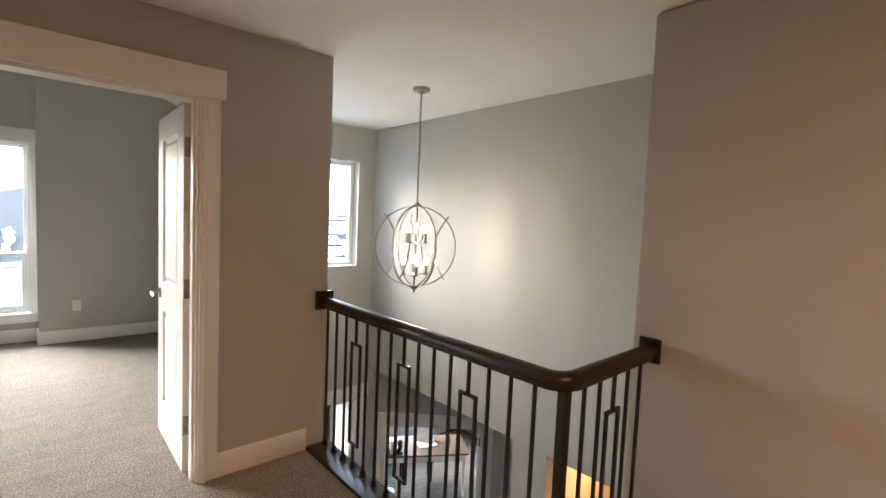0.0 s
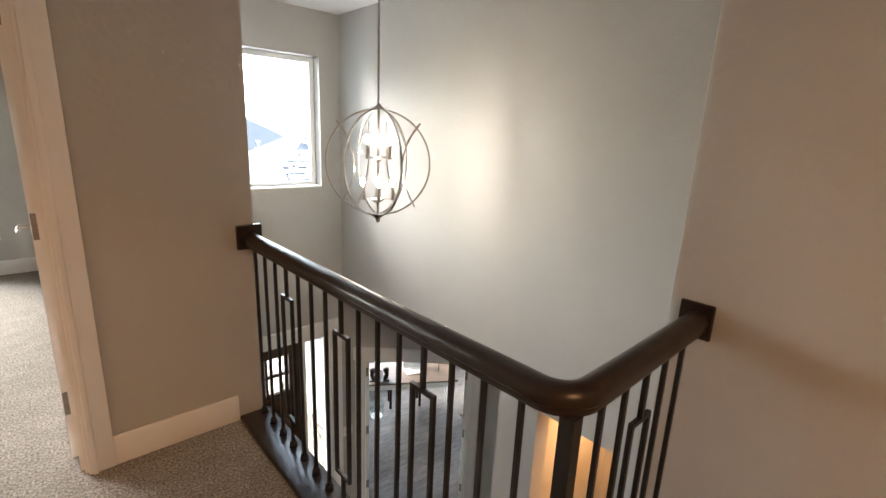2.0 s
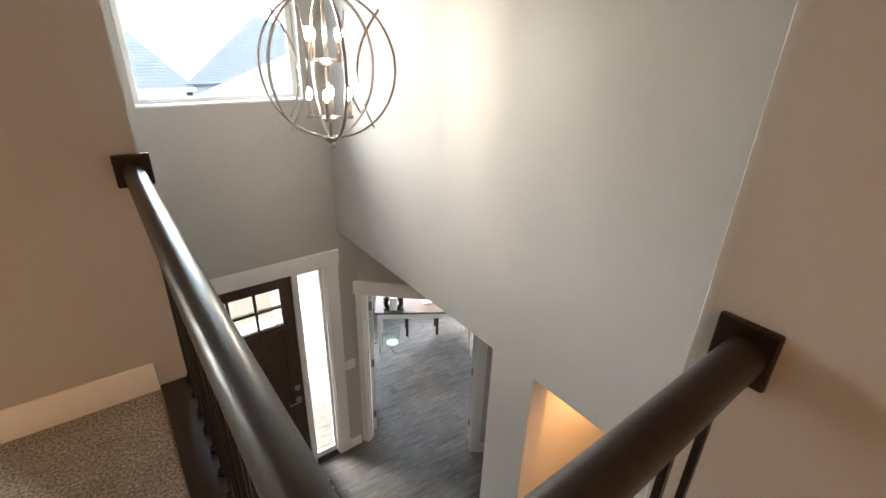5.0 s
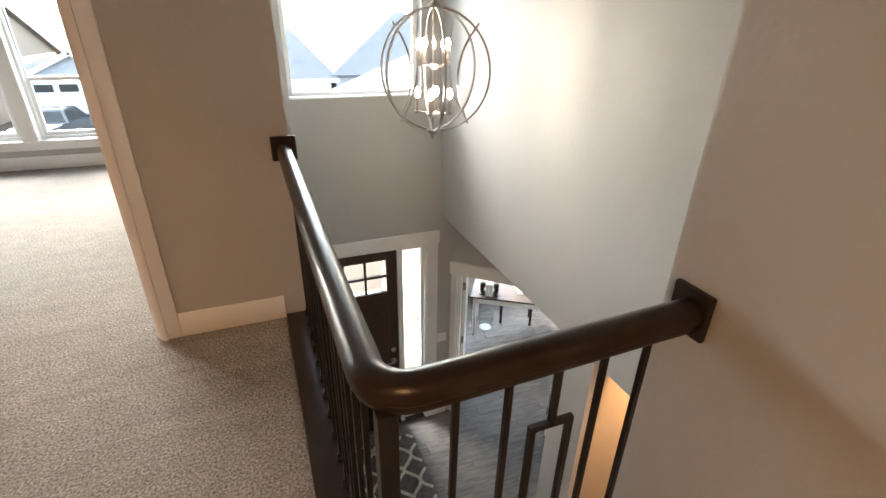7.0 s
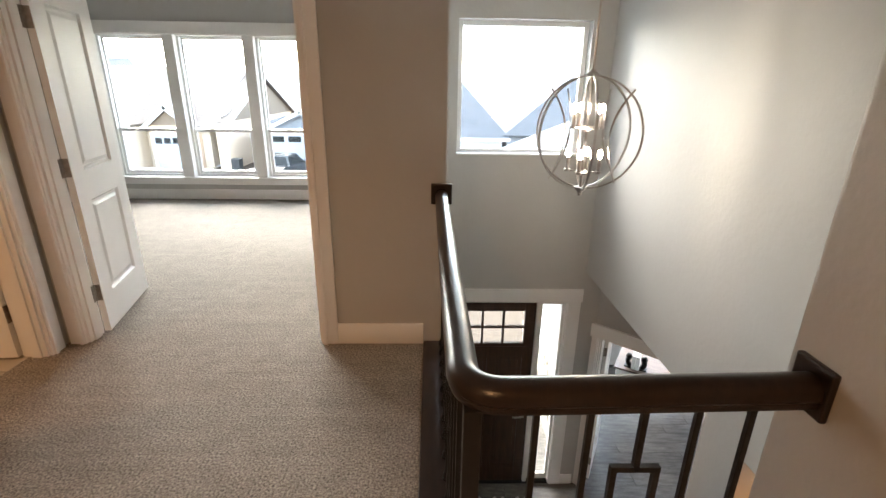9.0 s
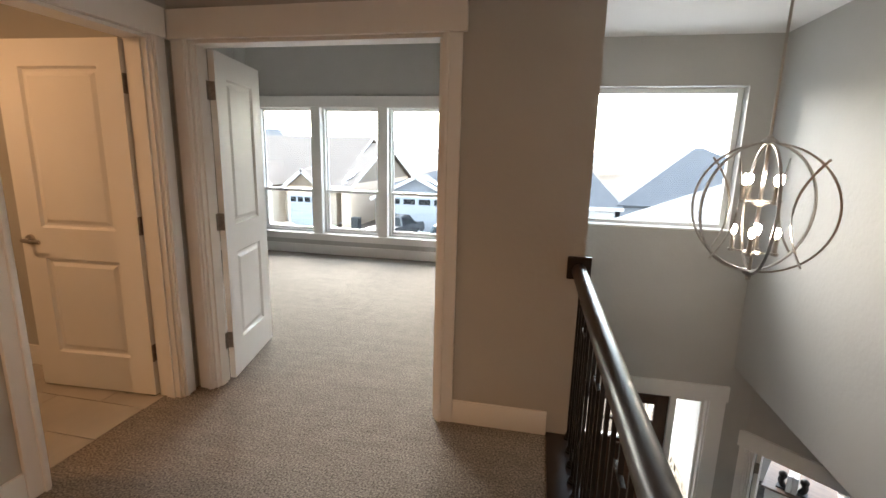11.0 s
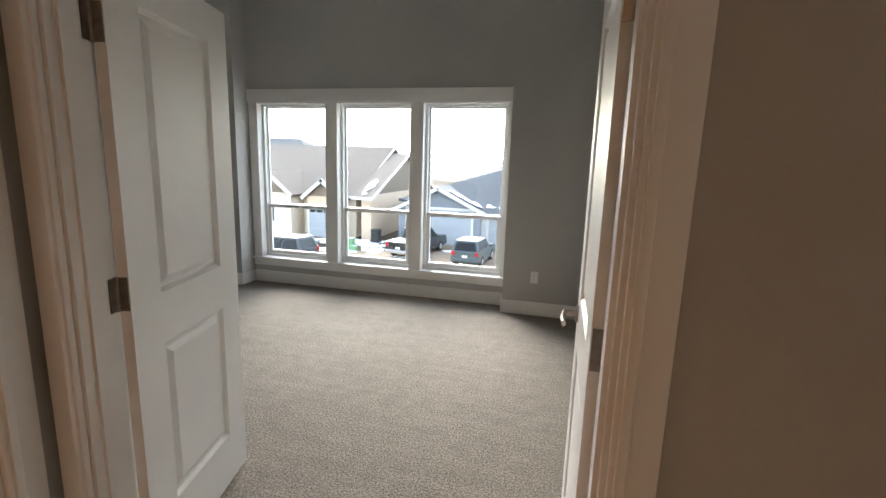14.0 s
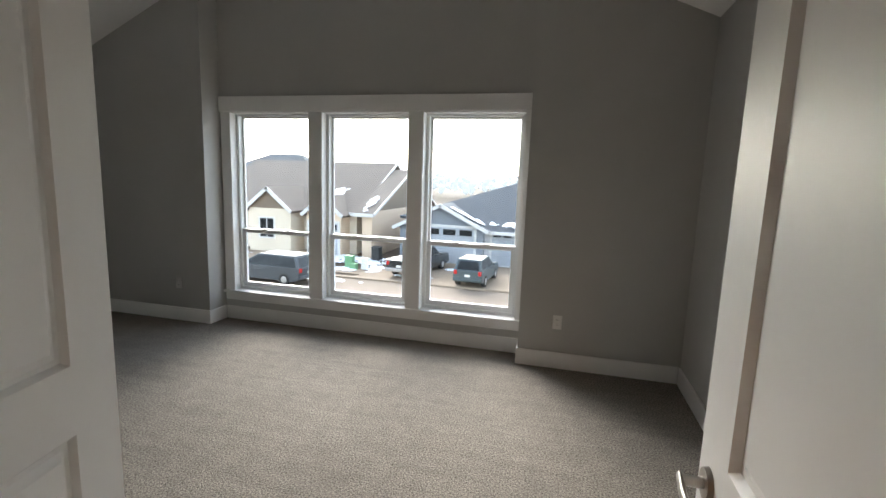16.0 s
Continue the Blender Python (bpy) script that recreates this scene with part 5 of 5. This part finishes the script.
def bin_(x, y):
    ob = thing("wheelie_bin", "black wheeled rubbish bin beside the house", "bin", afar(x, y, S + 0.075))
    bm = bmesh.new()
    v = box(bm, -0.3, -0.35, 0.04, 0.3, 0.35, 1.0, bevel=0.03)
    part("tub", bm, BLACK, ob)
    part("lid", bx(-0.34, -0.4, 1.0, 0.34, 0.38, 1.08, bevel=0.03), BLACK, ob)
    for s in (-1, 1):
        part("wheel", cy((s * 0.26, 0.33, 0.11), (s * 0.32, 0.33, 0.11), 0.11, seg=16), RUBBER, ob)


bin_(-9.7, 28.6)


# ---- porch wall: stone wainscot with a cap and pale siding ----
def porch_wall():
    ob = thing("porch_wall", "pale lap siding above a ledgestone wainscot", "wall", kind="structure")
    siding(ob, 5.21, 7.74, -1.90, GC + 0.12, "x", 3.58, -1, SIDEWHITE, 0.16)
    part("stone_cap", bx(3.47, 5.21, -1.97, 3.58, 7.78, -1.90, bevel=0.01), TRIMOUT, ob, "pale sloped stone cap")
    part("mortar_bed", bx(3.545, 5.21, G - 0.03, 3.578, 7.76, -1.97), GROUT, ob)
    rnd = random.Random(3)
    protos = []
    for k in range(5):
        bm = bmesh.new()
        box(bm, -0.02, -0.5, -0.5, 0.02, 0.5, 0.5)
        for v in bm.verts:
            v.co += Vector((rnd.uniform(-0.012, 0.006), rnd.uniform(-0.05, 0.05), rnd.uniform(-0.08, 0.08)))
        me = bpy.data.meshes.new("ledge_stone")
        bm.to_mesh(me)
        bm.free()
        me.materials.append(STONE)
        protos.append(me)
    z = G - 0.03
    while z < -2.0:
        h = min(rnd.choice((0.07, 0.1, 0.13)), -1.97 - z)
        y = 5.22 + rnd.uniform(0, 0.1)
        while y < 7.7:
            ln = rnd.uniform(0.14, 0.38)
            o = new("stone", protos[rnd.randrange(5)])
            o.parent = ob
            o.matrix_basis = Matrix.Translation((3.535, y + ln / 2, z + h / 2)) @ Matrix.Diagonal((1, (ln - 0.008) * 0.96, (h - 0.006) * 0.94, 1))
            y += ln
        z += h


porch_wall()


# ---- woods and hills beyond, their mist a glow in the colour ----
def woods():
    rnd = random.Random(11)
    bm = bmesh.new()
    for i in range(300):
        x = rnd.uniform(-110, 130)
        y = rnd.uniform(150, 230)
        h = rnd.uniform(4, 8)
        b = -3.0 + (y - 150) * 0.03
        for k in range(4):
            q = bmesh.ops.create_icosphere(bm, subdivisions=1, radius=h * rnd.uniform(0.14, 0.24))
            for v in q["verts"]:
                v.co *= rnd.uniform(0.75, 1.25)
            bmesh.ops.transform(bm, matrix=Matrix.Translation((x + rnd.uniform(-0.22, 0.22) * h, y, b + h * (0.2 + 0.14 * k))), verts=q["verts"])
    tagged(obj("far_woods", bm, HAZETREE), "conifer woods far away, haze put in as a pale glow", "woods", kind="stuff")
    bm = bmesh.new()
    n = 80
    top_, low = [], []
    for i in range(n + 1):
        x = -600 + 1200 * i / n
        z = 6 + 6 * noise.noise((x * 0.006, 2.0, 0)) + 2.0 * noise.noise((x * 0.03, 5.0, 0)) + (6 if x < -60 else 0) * min(1, (-60 - x) / 80 if x < -60 else 0)
        top_.append(bm.verts.new((x, 420, z)))
        low.append(bm.verts.new((x, 380, S)))
    for i in range(n):
        bm.faces.new((low[i], low[i + 1], top_[i + 1], top_[i]))
    tagged(obj("backdrop", bm, HAZEHILL, True), "far hills, winter haze put in as a pale glow", "hills", kind="structure")


woods()


# ---- floor pieces ----
def planks():
    base = bpy.data.objects["floor_ground"]
    bm = bmesh.new()
    box(bm, 0, 0, 0, 1.216, 0.178, 0.008)
    me = bpy.data.meshes.new("plank")
    bm.to_mesh(me)
    bm.free()
    me.materials.append(PLANK)
    rnd = random.Random(8)
    y, i = 1.205, 0
    while y < 7.4:
        x = 1.975 - rnd.uniform(0, 0.0) - (i % 3) * 0.0
        off = (0.0, 0.42, 0.81)[i % 3]
        xs_ = [1.975 + off + 1.22 * k for k in range(-1, 5)]
        for xx in xs_:
            x0, x1 = max(1.975, xx), min(7.49, xx + 1.216)
            if x1 - x0 < 0.1:
                continue
            o = new("plank", me)
            o.parent = base
            o.matrix_basis = Matrix.Translation((x0, y, G - 0.008)) @ Matrix.Diagonal(((x1 - x0) / 1.216, 1, 1, 1))
        y += 0.18
        i += 1


planks()


def bath_tiles():
    base = bpy.data.objects["floor_bath_bed"]
    me = bpy.data.meshes.new("tile")
    bm = bmesh.new()
    box(bm, 0, 0, 0, 0.605, 0.303, 0.012, bevel=0.0015, seg=1)
    bm.to_mesh(me)
    bm.free()
    me.materials.append(TILE)
    for j in range(6):
        for i in range(4):
            x0, x1 = max(-2.499, -0.424 - 0.61 * (i + 1) + (0.305 if j % 2 else 0)), min(-0.424, -0.424 - 0.61 * i + (0.305 if j % 2 else 0) - 0.004)
            if x1 - x0 < 0.05:
                continue
            o = new("tile", me)
            o.parent = base
            o.matrix_basis = Matrix.Translation((x0, 1.342 + 0.307 * j, -0.014)) @ Matrix.Diagonal(((x1 - x0) / 0.605, 0.995, 1, 1))


bath_tiles()
